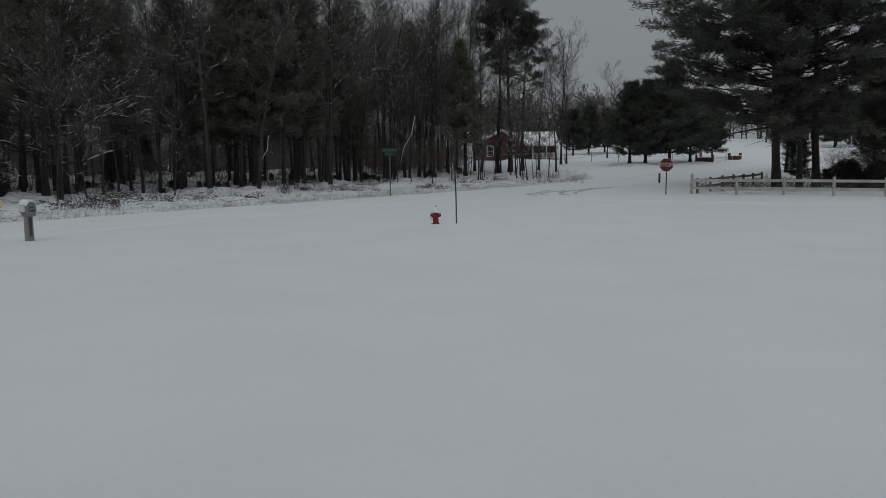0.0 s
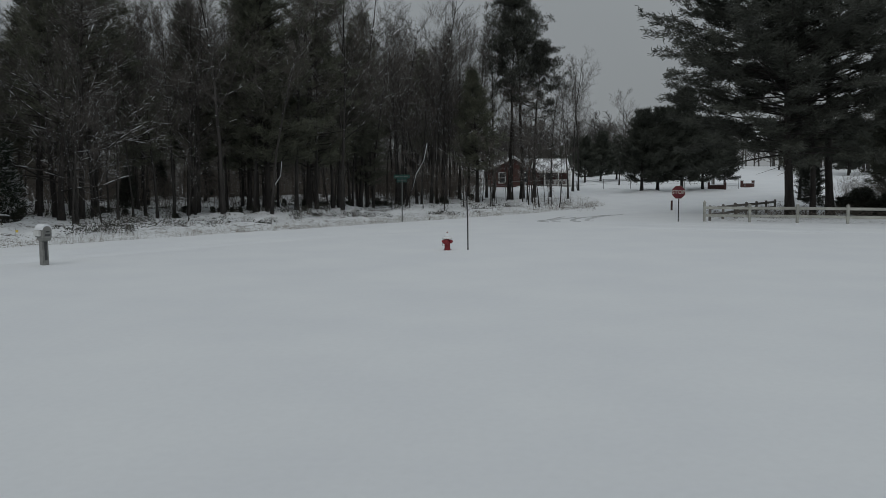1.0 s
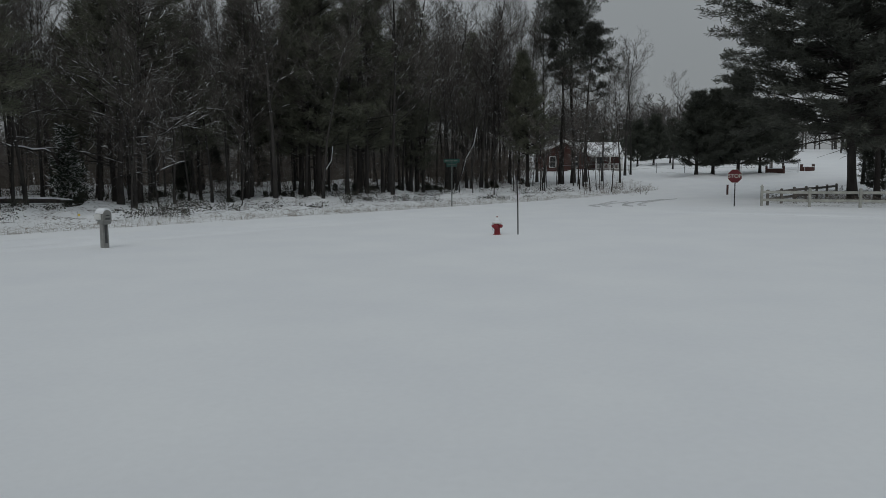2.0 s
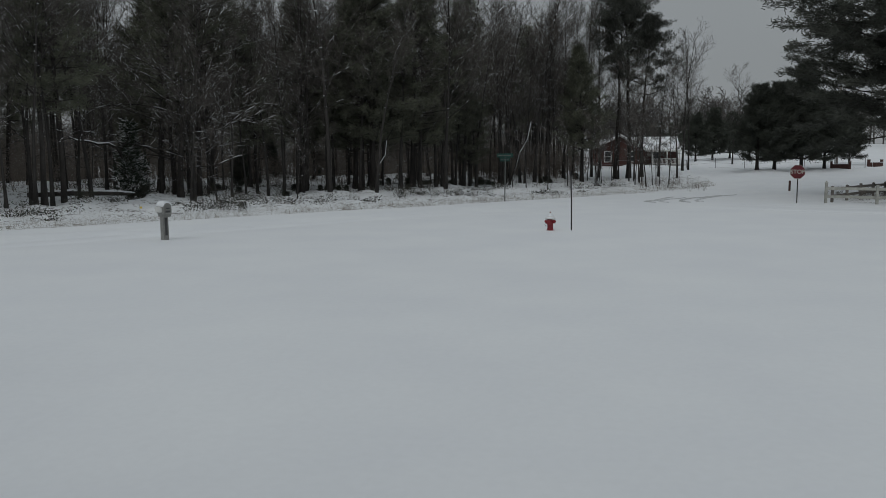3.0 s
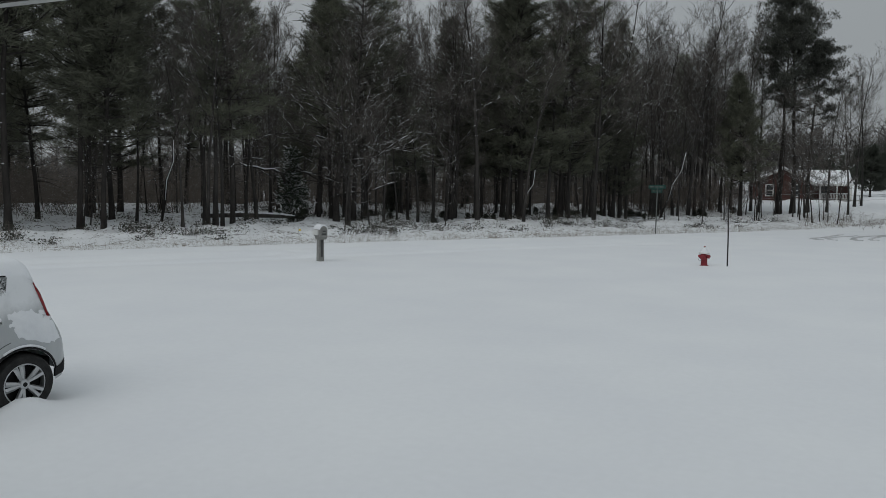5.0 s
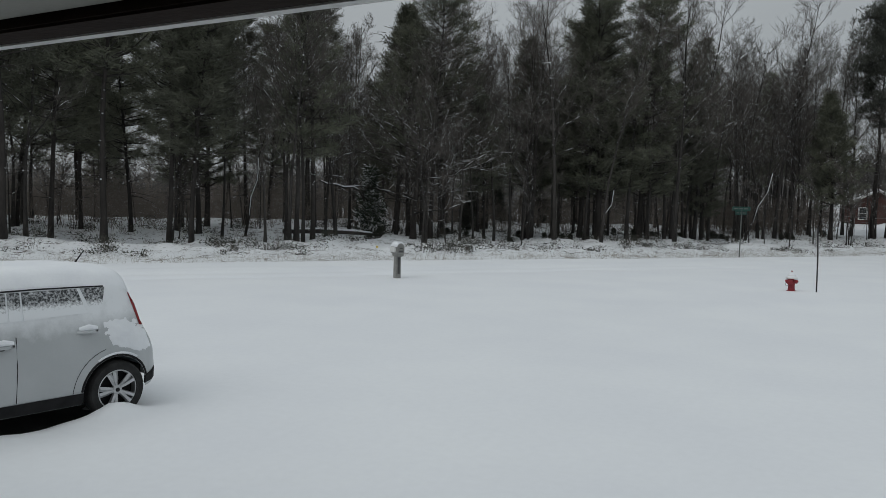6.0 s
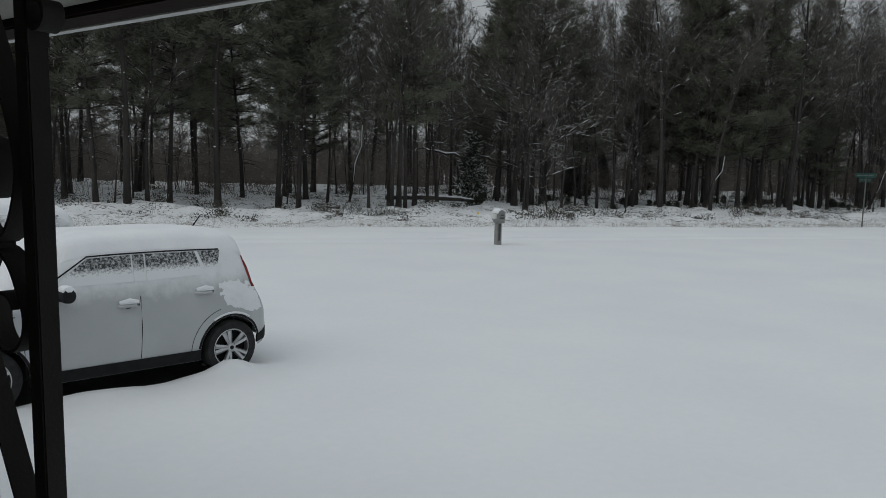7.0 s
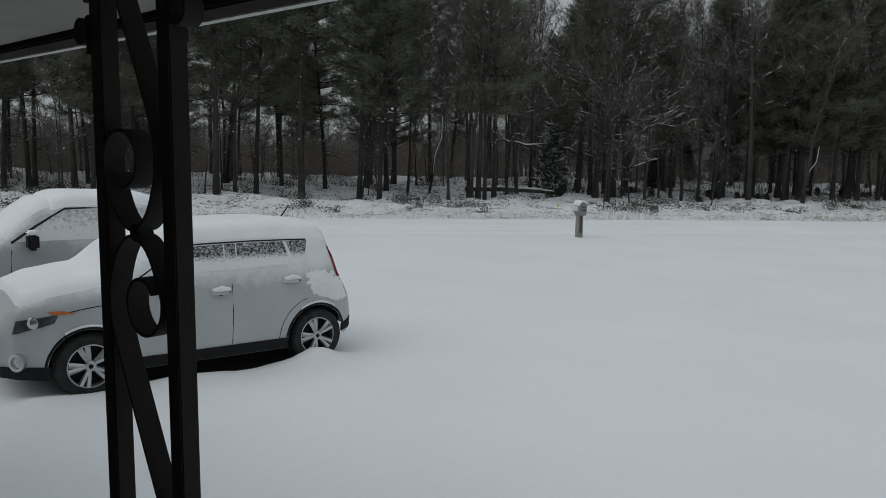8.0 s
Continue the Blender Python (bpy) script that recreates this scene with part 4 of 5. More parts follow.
def dusted(name, base, c2, snow_lo, snow_hi, cover, rough=0.35, metal=0.0, scale=3.5, lo=0.62, hi=0.80):
    """Paint or glass with snow clinging to it between two heights."""
    m = material(name, base, c2, 2.0, rough, metal, 0.03, 80, vary=0.03, coat=0.3 if metal == 0 else 0.0)
    nt = m.node_tree
    N, K = nt.nodes.new, nt.links.new
    b = nt.nodes["Principled BSDF"]
    src = b.inputs["Base Color"].links[0].from_socket
    co = N("ShaderNodeTexCoord")
    sp = N("ShaderNodeSeparateXYZ")
    K(co.outputs["Object"], sp.inputs[0])
    hz = N("ShaderNodeMapRange")
    hz.inputs["From Min"].default_value, hz.inputs["From Max"].default_value = snow_lo, snow_hi
    K(sp.outputs["Z"], hz.inputs[0])
    n = N("ShaderNodeTexNoise")
    n.inputs["Scale"].default_value, n.inputs["Detail"].default_value, n.inputs["Roughness"].default_value = scale, 9, 0.62
    K(co.outputs["Object"], n.inputs["Vector"])
    ad = N("ShaderNodeMath")
    ad.operation = "MULTIPLY_ADD"
    K(hz.outputs[0], ad.inputs[0])
    ad.inputs[1].default_value = cover
    K(n.outputs["Fac"], ad.inputs[2])
    th = N("ShaderNodeMapRange")
    th.inputs["From Min"].default_value, th.inputs["From Max"].default_value = lo, hi
    K(ad.outputs[0], th.inputs[0])
    mx = N("ShaderNodeMix")
    mx.data_type = "RGBA"
    mx.inputs[7].default_value = (0.82, 0.84, 0.86, 1)
    K(th.outputs[0], mx.inputs[0]), K(src, mx.inputs[6]), K(mx.outputs[2], b.inputs["Base Color"])
    rr = N("ShaderNodeMapRange")
    rr.inputs["To Min"].default_value, rr.inputs["To Max"].default_value = rough, 0.85
    K(th.outputs[0], rr.inputs[0]), K(rr.outputs[0], b.inputs["Roughness"])
    return m


M_PAINT = dusted("silver_white_paint", (0.42, 0.44, 0.45), (0.46, 0.48, 0.49), 0.90, 1.24, 0.9, 0.35, 0.0, 5.0, 0.78, 1.38)
M_GLASS = dusted("snowy_glass", (0.012, 0.015, 0.018), (0.02, 0.024, 0.026), 1.37, 1.25, 0.46, 0.1, 0.0, 42.0, 0.44, 0.76)
M_LAMP = material("headlight_glass", (0.03, 0.03, 0.032), (0.06, 0.06, 0.062), 20, 0.12, 0, 0, 60)
M_PAINT2 = dusted("silver_paint", (0.36, 0.38, 0.39), (0.4, 0.42, 0.43), 0.95, 1.3, 0.26, 0.4, 0.0, 1.8, 0.62, 0.9)
M_GLASS2 = dusted("snow_covered_glass", (0.03, 0.035, 0.04), (0.04, 0.045, 0.05), 1.75, 1.3, 0.35, 0.15, 0.0, 22.0, 0.25, 0.72)


# ---------------- cars ----------------
def lerp_table(t, x):
    for (a, va), (b, vb) in zip(t, t[1:]):
        if x <= b:
            f = max(0.0, min(1.0, (x - a) / (b - a)))
            f = f * f * (3 - 2 * f) * 0.5 + f * 0.5
            return va + (vb - va) * f
    return t[-1][1]


class CarShape:
    """x ahead, y to its left, z up; tables give the top line, the half width and the sill along the length."""

    def __init__(self, top, wide, low, belt, tumble, axles, wheel_r, arch_r):
        self.top_t, self.wide_t, self.low_t = top, wide, low
        self.belt, self.tumble, self.axles, self.wheel_r, self.arch_r = belt, tumble, axles, wheel_r, arch_r

    def top(self, x):
        return lerp_table(self.top_t, x)

    def low(self, x):
        z = lerp_table(self.low_t, x)
        for a in self.axles:
            if abs(x - a) < self.arch_r:
                z = max(z, self.wheel_r + math.sqrt(self.arch_r ** 2 - (x - a) ** 2))
        return z

    def side(self, x, z):
        w = lerp_table(self.wide_t, x)
        t = self.top(x)
        k = 1.0 - 0.05 * max(0.0, (0.55 - z) / 0.35) ** 2
        if z > self.belt:
            k -= self.tumble * (z - self.belt)
        k -= 0.035 * max(0.0, min(1.0, (z - 0.70) / (self.belt - 0.70))) ** 2
        edge = max(0.0, 1.0 - (t - z) / 0.13)
        k -= 0.10 * edge ** 2.2
        return w * k

    def ring(self, x):
        t, lo = self.top(x), self.low(x)
        pts = [(x, self.side(x, lo + (t - lo) * f), lo + (t - lo) * f) for f in (0, .06, .14, .24, .34, .44, .54, .64, .72, .8, .86, .91, .95, .98, 1.0)]
        w = pts[-1][1]
        pts += [(x, w * f, t + 0.05 * (1 - f * f)) for f in (0.93, 0.8, 0.6, 0.3, 0.0)]
        return pts

    def body(self, x0, x1):
        b = Build()
        st = sorted(set([round(x0 + (x1 - x0) * i / 90, 4) for i in range(91)] + [round(a + self.arch_r * math.sin(radians(d)), 4) for a in self.axles for d in range(-90, 91, 6)]))
        rows = []
        for x in st:
            r = self.ring(x)
            rows.append(r + [(px, -py, pz) for px, py, pz in r[-2::-1]])
        b.grid(rows)
        for row in (rows[0], rows[-1]):
            b.add([tuple(p) for p in row], [tuple(range(len(row)))])
        return b

    def patch(self, corners, off=0.006, nx=10, nz=6, sgn=1):
        """A panel on the flank: bottom-rear, bottom-front, top-front, top-rear as (x, z)."""
        (ax, az), (bx, bz), (cx, cz), (dx, dz) = corners
        out, inn = [], []
        for j in range(nz + 1):
            g = j / nz
            o, q = [], []
            for i in range(nx + 1):
                f = i / nx
                x = (ax + (bx - ax) * f) * (1 - g) + (dx + (cx - dx) * f) * g
                z = (az + (bz - az) * f) * (1 - g) + (dz + (cz - dz) * f) * g
                y = self.side(x, z)
                o.append((x, sgn * (y + off), z))
                q.append((x, sgn * (y - 0.02), z))
            out.append(o), inn.append(q)
        b = Build().grid(out)
        rim = out[0] + [r[-1] for r in out[1:]] + out[-1][-2::-1] + [r[0] for r in out[-2:0:-1]]
        rin = inn[0] + [r[-1] for r in inn[1:]] + inn[-1][-2::-1] + [r[0] for r in inn[-2:0:-1]]
        n = len(rim)
        return b.add(rim + rin, [(i, (i + 1) % n, n + (i + 1) % n, n + i) for i in range(n)])

    def snow_patch(self, corners, sgn=1, thick=0.036):
        """A lump of snow stuck to the flank, with a ragged edge that dips under the paint."""
        (ax, az), (bx, bz), (cx, cz), (dx, dz) = corners
        rows = []
        for j in range(19):
            g, r = j / 18, []
            for i in range(27):
                f = i / 26
                x = (ax + (bx - ax) * f) * (1 - g) + (dx + (cx - dx) * f) * g
                z = (az + (bz - az) * f) * (1 - g) + (dz + (cz - dz) * f) * g
                k = (math.sin(math.pi * f) * math.sin(math.pi * g)) ** 0.5
                o = thick * k + 0.03 * k * noise.noise(Vector((x * 6, z * 6, 7.3))) + 0.014 * noise.noise(Vector((x * 19, z * 19, 5.0))) - 0.016
                r.append((x, sgn * (self.side(x, z) + o), z))
            rows.append(r)
        return Build().grid(rows)

    def strip(self, pts, w=0.012, off=0.004, sgn=1):
        """A thin line along the flank through (x, z) points."""
        b = Build()
        p = [Vector((x, sgn * (self.side(x, z) + off), z)) for x, z in pts]
        b.tube(p, [w / 2] * len(p), 4)
        return b

    def snow_sheet(self, x0, x1, thick, inset, seed=1, drop=0.05):
        rows = []
        for i in range(61):
            x = x0 + (x1 - x0) * i / 60
            t = self.top(x)
            w = self.side(x, t) + inset
            ex = min(1.0, (i / 60) / 0.06, (1 - i / 60) / 0.06)
            r = []
            for k in range(29):
                f = -1 + 2 * k / 28
                e = min(1.0, (1 - abs(f)) / 0.26)
                h = thick * math.sqrt(max(0.0, 1 - (1 - e) ** 2)) * math.sqrt(max(0.0, 1 - (1 - ex) ** 2))
                h += 0.02 * noise.noise(Vector((x * 1.6, f * 2.0, seed))) * e * ex
                r.append((x, w * f, t + 0.05 * (1 - f * f) + h - 0.012 - drop * (1 - e) ** 2))
            rows.append(r)
        return Build().grid(rows)


def wheel(parent, x, y, r, width, sgn, spokes=10):
    """Tyre and alloy rim; the wheel's face looks along sgn * y."""
    m = Matrix.Translation((x, y, r)) @ pose(0, 0, 0, -90 * sgn, 0, 0)
    hub = thing("wheel", Matrix.Identity(4), "", "")
    hub.parent = parent
    hub.matrix_basis = m
    h = width / 2
    part("tyre", Build().lathe([(r * 0.66, -h), (r * 0.93, -h), (r, -h * 0.7), (r, h * 0.7), (r * 0.93, h), (r * 0.70, h * 0.98), (r * 0.68, h * 0.5), (r * 0.66, -h)], 40), M_TYRE, hub, smooth=True)
    rim = Build()
    rim.lathe([(r * 0.69, h * 0.3), (r * 0.695, h * 0.9), (r * 0.655, h * 0.92), (r * 0.64, h * 0.2), (r * 0.69, h * 0.3)], 40, None, False)
    for k in range(spokes // 2):
        for d in (-0.13, 0.13):
            a = math.tau * k / (spokes // 2) + d
            a2 = math.tau * k / (spokes // 2) + d * 1.35
            p0 = Vector((math.cos(a) * r * 0.13, math.sin(a) * r * 0.13, h * 0.72))
            p1 = Vector((math.cos(a2) * r * 0.42, math.sin(a2) * r * 0.42, h * 0.86))
            p2 = Vector((math.cos(a2) * r * 0.65, math.sin(a2) * r * 0.65, h * 0.86))
            rim.tube([p0, p1, p2], [r * 0.065, r * 0.082, r * 0.09], 5)
    rim.lathe([(r * 0.17, h * 0.5), (r * 0.17, h * 0.86), (r * 0.13, h * 0.95), (0.004, h * 0.96)], 20)
    part("rim", rim, M_ALLOY, hub, "silver multi-spoke alloy rim", smooth=True)
    part("hub_cap", Build().lathe([(r * 0.075, h * 0.9), (r * 0.075, h * 0.99), (0.003, h * 1.0)], 16), M_BLACK, hub, smooth=True)
    # black disc set in the rim as the shade seen between the spokes
    part("brake_well", Build().lathe([(r * 0.62, -h * 0.2), (r * 0.62, h * 0.12), (0.01, h * 0.12)], 24), M_BLACK, hub)
    return hub


def hatchback():
    s = CarShape(top=[(-1.84, 0.62), (-1.80, 0.80), (-1.70, 0.97), (-1.62, 1.10), (-1.53, 1.36), (-1.46, 1.52), (-1.38, 1.57), (-1.1, 1.60), (-0.5, 1.615), (0.2, 1.605), (0.5, 1.55), (0.8, 1.38), (1.16, 1.12), (1.6, 1.06), (1.85, 0.99), (1.98, 0.88), (2.06, 0.72)],
                 wide=[(-1.84, 0.70), (-1.76, 0.79), (-1.55, 0.87), (-1.2, 0.90), (1.2, 0.90), (1.65, 0.865), (1.9, 0.76), (2.05, 0.60)],
                 low=[(-1.84, 0.36), (-1.7, 0.30), (-1.0, 0.22), (1.0, 0.22), (1.8, 0.24), (2.05, 0.30)],
                 belt=1.02, tumble=0.24, axles=(-1.285, 1.285), wheel_r=0.32, arch_r=0.385)
    m = Matrix(((CAR_F.x, CAR_L.x, 0, CAR_C.x), (CAR_F.y, CAR_L.y, 0, CAR_C.y), (0, 0, 1, -0.035), (0, 0, 0, 1)))
    car = thing("hatchback_car", m, "silver-white boxy hatchback under fresh snow in the yard", "car")
    part("body", s.body(-1.84, 2.06), M_PAINT, car, smooth="all")
    part("underbody", Build().box((0, 0, 0.36), (3.5, 1.1, 0.28)), M_BLACK, car)
    for sg in (1, -1):
        part("front_window", s.patch([(-0.15, 1.20), (0.66, 1.20), (0.30, 1.47), (-0.15, 1.485)], sgn=sg), M_GLASS, car, "dark glass crusted with snow")
        part("rear_window", s.patch([(-0.97, 1.22), (-0.31, 1.20), (-0.31, 1.485), (-0.88, 1.485)], sgn=sg), M_GLASS, car, "dark glass crusted with snow")
        part("quarter_window", s.patch([(-1.15, 1.30), (-1.0, 1.28), (-0.92, 1.485), (-1.19, 1.485)], sgn=sg, nx=4), M_GLASS, car)
        part("pillar_trim", s.patch([(-0.29, 1.20), (-0.17, 1.20), (-0.17, 1.485), (-0.29, 1.485)], sgn=sg, nx=2, off=0.008), M_GLASS, car)
        part("window_trim", s.strip([(-1.18, 1.495), (-0.95, 1.50), (-0.5, 1.505), (0.0, 1.50), (0.30, 1.49), (0.50, 1.36), (0.78, 1.18)], 0.016, sgn=sg), M_BLACK, car)
        part("door_gap", s.strip([(-0.22, 1.04), (-0.22, 0.7), (-0.21, 0.36)], 0.009, 0.004, sg), M_BLACK, car)
        part("door_gap", s.strip([(0.92, 1.02), (0.95, 0.7), (0.93, 0.34)], 0.009, 0.004, sg), M_BLACK, car)
        part("door_gap", s.strip([(-1.285 + 0.50 * math.sin(radians(d)), 0.32 + 0.50 * math.cos(radians(d))) for d in range(88, 13, -8)], 0.007, 0.001, sg), M_BLACK, car)
        part("hood_gap", s.strip([(1.02, 0.95), (1.3, 0.92), (1.55, 0.88)], 0.009, 0.004, sg), M_BLACK, car)
        part("rocker_cladding", s.patch([(-0.90, 0.225), (0.90, 0.225), (0.90, 0.35), (-0.90, 0.35)], 0.012, 14, 2, sg), M_BLACK, car, "black plastic sill")
        for a in s.axles:
            arch = [(a + 0.40 * math.sin(radians(d)), 0.32 + 0.40 * math.cos(radians(d))) for d in range(-84, 85, 8)]
            part("arch_trim", s.strip(arch, 0.034, -0.003, sg), M_BLACK, car)
            part("arch_snow", s.strip([(a + 0.425 * math.sin(radians(d)), 0.32 + 0.425 * math.cos(radians(d))) for d in range(-34, 35, 6)], 0.026, 0.008, sg), M_CAP, car)
        for hx, hz in ((-0.08, 0.955), (-0.95, 1.02)):
            y = sg * s.side(hx, hz)
            handle = part("door_handle", Build().tube([(hx - 0.11, y, hz), (hx - 0.07, y + sg * 0.035, hz), (hx + 0.07, y + sg * 0.035, hz), (hx + 0.11, y, hz)], [0.016, 0.02, 0.02, 0.016], 8), M_PAINT, car, smooth=True)
            # flat dark disc on the door for the shade of the hollow behind the handle
            part("handle_recess", Build().lathe([(0.045, -0.004), (0.04, 0.004), (0.001, 0.005)], 16, Matrix.Translation((hx, y, hz)) @ pose(0, 0, 0, -90 * sg, 0, 0)), M_DKPLASTIC_SHADE, handle)
            part("handle_snow", Build().tube([(hx - 0.10, y + sg * 0.02, hz + 0.035), (hx, y + sg * 0.04, hz + 0.05), (hx + 0.10, y + sg * 0.02, hz + 0.035)], [0.02, 0.034, 0.02], 8), M_CAP, handle, smooth=True)
        y = sg * (s.side(0.60, 1.10) + 0.12)
        mirror = part("side_mirror", Build().lathe([(0.02, -0.12), (0.085, -0.10), (0.10, 0.0), (0.085, 0.08), (0.02, 0.11)], 14, Matrix.Translation((0.57, y, 1.14)) @ pose(0, 0, 0, 90, 0, 0) @ Matrix.Diagonal((0.75, 0.85, 1, 1))), M_BLACK, car, "black door mirror with snow on top", smooth=True)
        part("mirror_snow", Build().lathe([(0.02, -0.11), (0.07, -0.09), (0.085, 0.0), (0.07, 0.08), (0.02, 0.10)], 14, Matrix.Translation((0.57, y, 1.19)) @ pose(0, 0, 0, 90, 0, 0) @ Matrix.Diagonal((0.8, 0.6, 1, 1))), M_CAP, mirror, smooth=True)
        part("mirror_arm", Build().tube([(0.60, sg * (s.side(0.60, 1.08) - 0.02), 1.08), (0.58, y, 1.11)], [0.03, 0.025], 8), M_BLACK, mirror)
        part("tail_light", s.patch([(-1.64, 1.02), (-1.575, 1.03), (-1.465, 1.40), (-1.515, 1.41)], 0.012, 4, 8, sg), M_LENSRED, car, "tall red tail light")
        part("headlight", s.patch([(1.60, 0.80), (1.95, 0.70), (1.92, 0.83), (1.56, 0.885)], 0.010, 8, 4, sg), M_LAMP, car, "dark glossy headlight")
        part("headlight_lens", Build().lathe([(0.062, -0.03), (0.06, 0.012), (0.03, 0.03), (0.002, 0.034)], 20, Matrix.Translation((1.78, sg * (s.side(1.78, 0.80) - 0.005), 0.805)) @ pose(0, 0, 0, -90 * sg, 0, -35 * sg)), M_CHROME, car, smooth=True)
        part("side_marker", s.patch([(1.40, 0.875), (1.60, 0.878), (1.66, 0.915), (1.52, 0.912)], 0.012, 5, 2, sg), M_ORANGE, car, "orange corner lamp")
        part("fog_lamp", Build().lathe([(0.09, -0.02), (0.09, 0.015), (0.06, 0.02), (0.055, 0.0), (0.002, 0.005)], 20, Matrix.Translation((1.92, sg * s.side(1.92, 0.45), 0.42)) @ pose(0, 0, 0, -90 * sg, 0, -50 * sg)), M_ALLOY, car, smooth=True)
        part("clinging_snow", s.snow_patch([(-1.80, 0.64), (-1.14, 0.84), (-1.12, 1.16), (-1.62, 1.14)], sg), M_CAP, car, "snow clinging to the rear quarter", smooth="all")
    part("front_cladding", s.patch([(1.66, 0.22), (2.05, 0.26), (2.05, 0.37), (1.64, 0.36)], 0.016, 8, 3), M_BLACK, car)
    part("rear_cladding", s.patch([(-1.83, 0.37), (-1.655, 0.33), (-1.655, 0.42), (-1.83, 0.50)], 0.014, 6, 3), M_BLACK, car)
    part("roof_snow", s.snow_sheet(-1.53, 0.56, 0.085, 0.10, 1, 0.075), M_CAP, car, "smooth thick snow on the roof", smooth="all")
    part("hood_snow", s.snow_sheet(0.46, 1.90, 0.09, 0.07, 2, 0.09), M_CAP, car, "smooth snow over windscreen and bonnet", smooth="all")
    part("antenna", Build().tube([(-1.18, 0.0, 1.64), (-1.34, 0.0, 1.85)], [0.012, 0.006], 6), M_BLACK, car)
    for a in s.axles:
        for sg in (1, -1):
            wheel(car, a, sg * 0.79, 0.325, 0.22, sg)
    return car


def pickup():
    s = CarShape(top=[(-2.7, 1.15), (-2.6, 1.22), (-0.98, 1.22), (-0.90, 1.70), (-0.5, 1.81), (0.4, 1.80), (0.7, 1.73), (1.40, 1.26), (2.3, 1.12), (2.6, 0.95), (2.7, 0.7)],
                 wide=[(-2.7, 0.88), (-2.5, 0.94), (2.0, 0.95), (2.5, 0.86), (2.7, 0.7)],
                 low=[(-2.7, 0.5), (-1.0, 0.36), (1.0, 0.36), (2.7, 0.42)],
                 belt=1.18, tumble=0.24, axles=(-1.65, 1.7), wheel_r=0.38, arch_r=0.46)
    c = CAR_C - CAR_L * 2.95 + CAR_F * 0.38
    m = Matrix(((CAR_F.x, CAR_L.x, 0, c.x), (CAR_F.y, CAR_L.y, 0, c.y), (0, 0, 1, -0.03), (0, 0, 0, 1)))
    t = thing("pickup_truck", m, "silver pickup truck covered in snow behind the hatchback", "pickup truck")
    part("body", s.body(-2.7, 2.7), M_PAINT2, t, smooth="all")
    part("underbody", Build().box((0, 0, 0.5), (4.6, 1.1, 0.3)), M_BLACK, t)
    for sg in (1, -1):
        part("door_window", s.patch([(-0.72, 1.30), (1.10, 1.30), (0.50, 1.69), (-0.70, 1.70)], 0.006, 12, 6, sg), M_GLASS2, t, "door glass white with snow")
        part("window_trim", s.strip([(-0.72, 1.715), (0.48, 1.71), (0.85, 1.49), (1.14, 1.29)], 0.03, sgn=sg), M_BLACK, t)
        part("door_gap", s.strip([(1.14, 1.2), (1.16, 0.9), (1.12, 0.46)], 0.012, 0.0, sg), M_BLACK, t)
        part("door_gap", s.strip([(-0.10, 1.2), (-0.10, 0.9), (-0.10, 0.46)], 0.012, 0.0, sg), M_BLACK, t)
        y = sg * (s.side(0.05, 1.1) + 0.02)
        part("door_handle", Build().box((0.24, y, 1.10), (0.24, 0.05, 0.045)), M_BLACK, t, "black door handle", bevel=0.012)
        y = sg * (s.side(0.9, 1.25) + 0.15)
        mirror = part("side_mirror", Build().box((0.92, y, 1.31), (0.13, 0.24, 0.21)), M_BLACK, t, "black door mirror", bevel=0.035)
        part("mirror_snow", Build().box((0.92, y, 1.43), (0.13, 0.22, 0.05)), M_CAP, mirror, bevel=0.02)
        part("mirror_arm", Build().tube([(0.92, sg * s.side(0.9, 1.22), 1.24), (0.92, y, 1.26)], [0.03, 0.03], 6), M_BLACK, mirror)
        part("headlight", s.patch([(2.3, 0.86), (2.62, 0.84), (2.56, 1.0), (2.3, 1.05)], 0.01, 5, 3, sg), M_GLASS2, t)
        part("tail_light", s.patch([(-2.69, 0.85), (-2.58, 0.85), (-2.58, 1.15), (-2.69, 1.15)], 0.01, 2, 4, sg), M_LENSRED, t)
        for a in s.axles:
            part("arch_trim", s.strip([(a + 0.47 * math.sin(radians(d)), 0.38 + 0.47 * math.cos(radians(d))) for d in range(-80, 81, 8)], 0.04, 0.0, sg), M_BLACK, t)
            wheel(t, a, sg * 0.83, 0.38, 0.25, sg)
    part("cab_snow", s.snow_sheet(-0.88, 0.66, 0.09, 0.10, 3, 0.09), M_CAP, t, "thick snow on the cab", smooth="all")
    part("bonnet_snow", s.snow_sheet(0.60, 2.6, 0.08, 0.05, 4), M_CAP, t, "snow over windscreen and bonnet", smooth="all")
    part("bed_snow", s.snow_sheet(-2.65, -0.98, 0.06, 0.02, 5), M_CAP, t, "snow filling the truck bed", smooth="all")
    return t


hatchback()
pickup()

# ---------------- street furniture ----------------
# mailbox: axis towards the road
mb = thing("mailbox", Matrix.Translation((-12.2, 22.33, gz(-12.2, 22.33))) @ pose(0, 0, 0, 0, 0, math.degrees(ROAD_A) + 90), "grey plastic mailbox on a post with a snow cap", "mailbox")
post = Build()
post.prism([(-0.135, -0.1), (0.135, -0.1), (0.115, 0.85), (-0.115, 0.85)], -0.085, 0.085)
part("post", post, M_PLASTIC, mb, bevel=0.012)
# dark strip laid on the post front as the shade of its recess
part("post_slot", Build().box((-0.137, 0, 0.42), (0.012, 0.075, 0.55)), M_DKPLASTIC_SHADE, mb, bevel=0.004)
arch = [(-0.125, 0.82), (0.125, 0.82)] + [(0.125 * math.cos(radians(a)), 1.04 + 0.125 * math.sin(radians(a))) for a in range(0, 181, 15)]
box = part("box", Build().prism(arch, -0.30, 0.26, "x"), M_PLASTIC, mb, smooth=True, bevel=0.008)
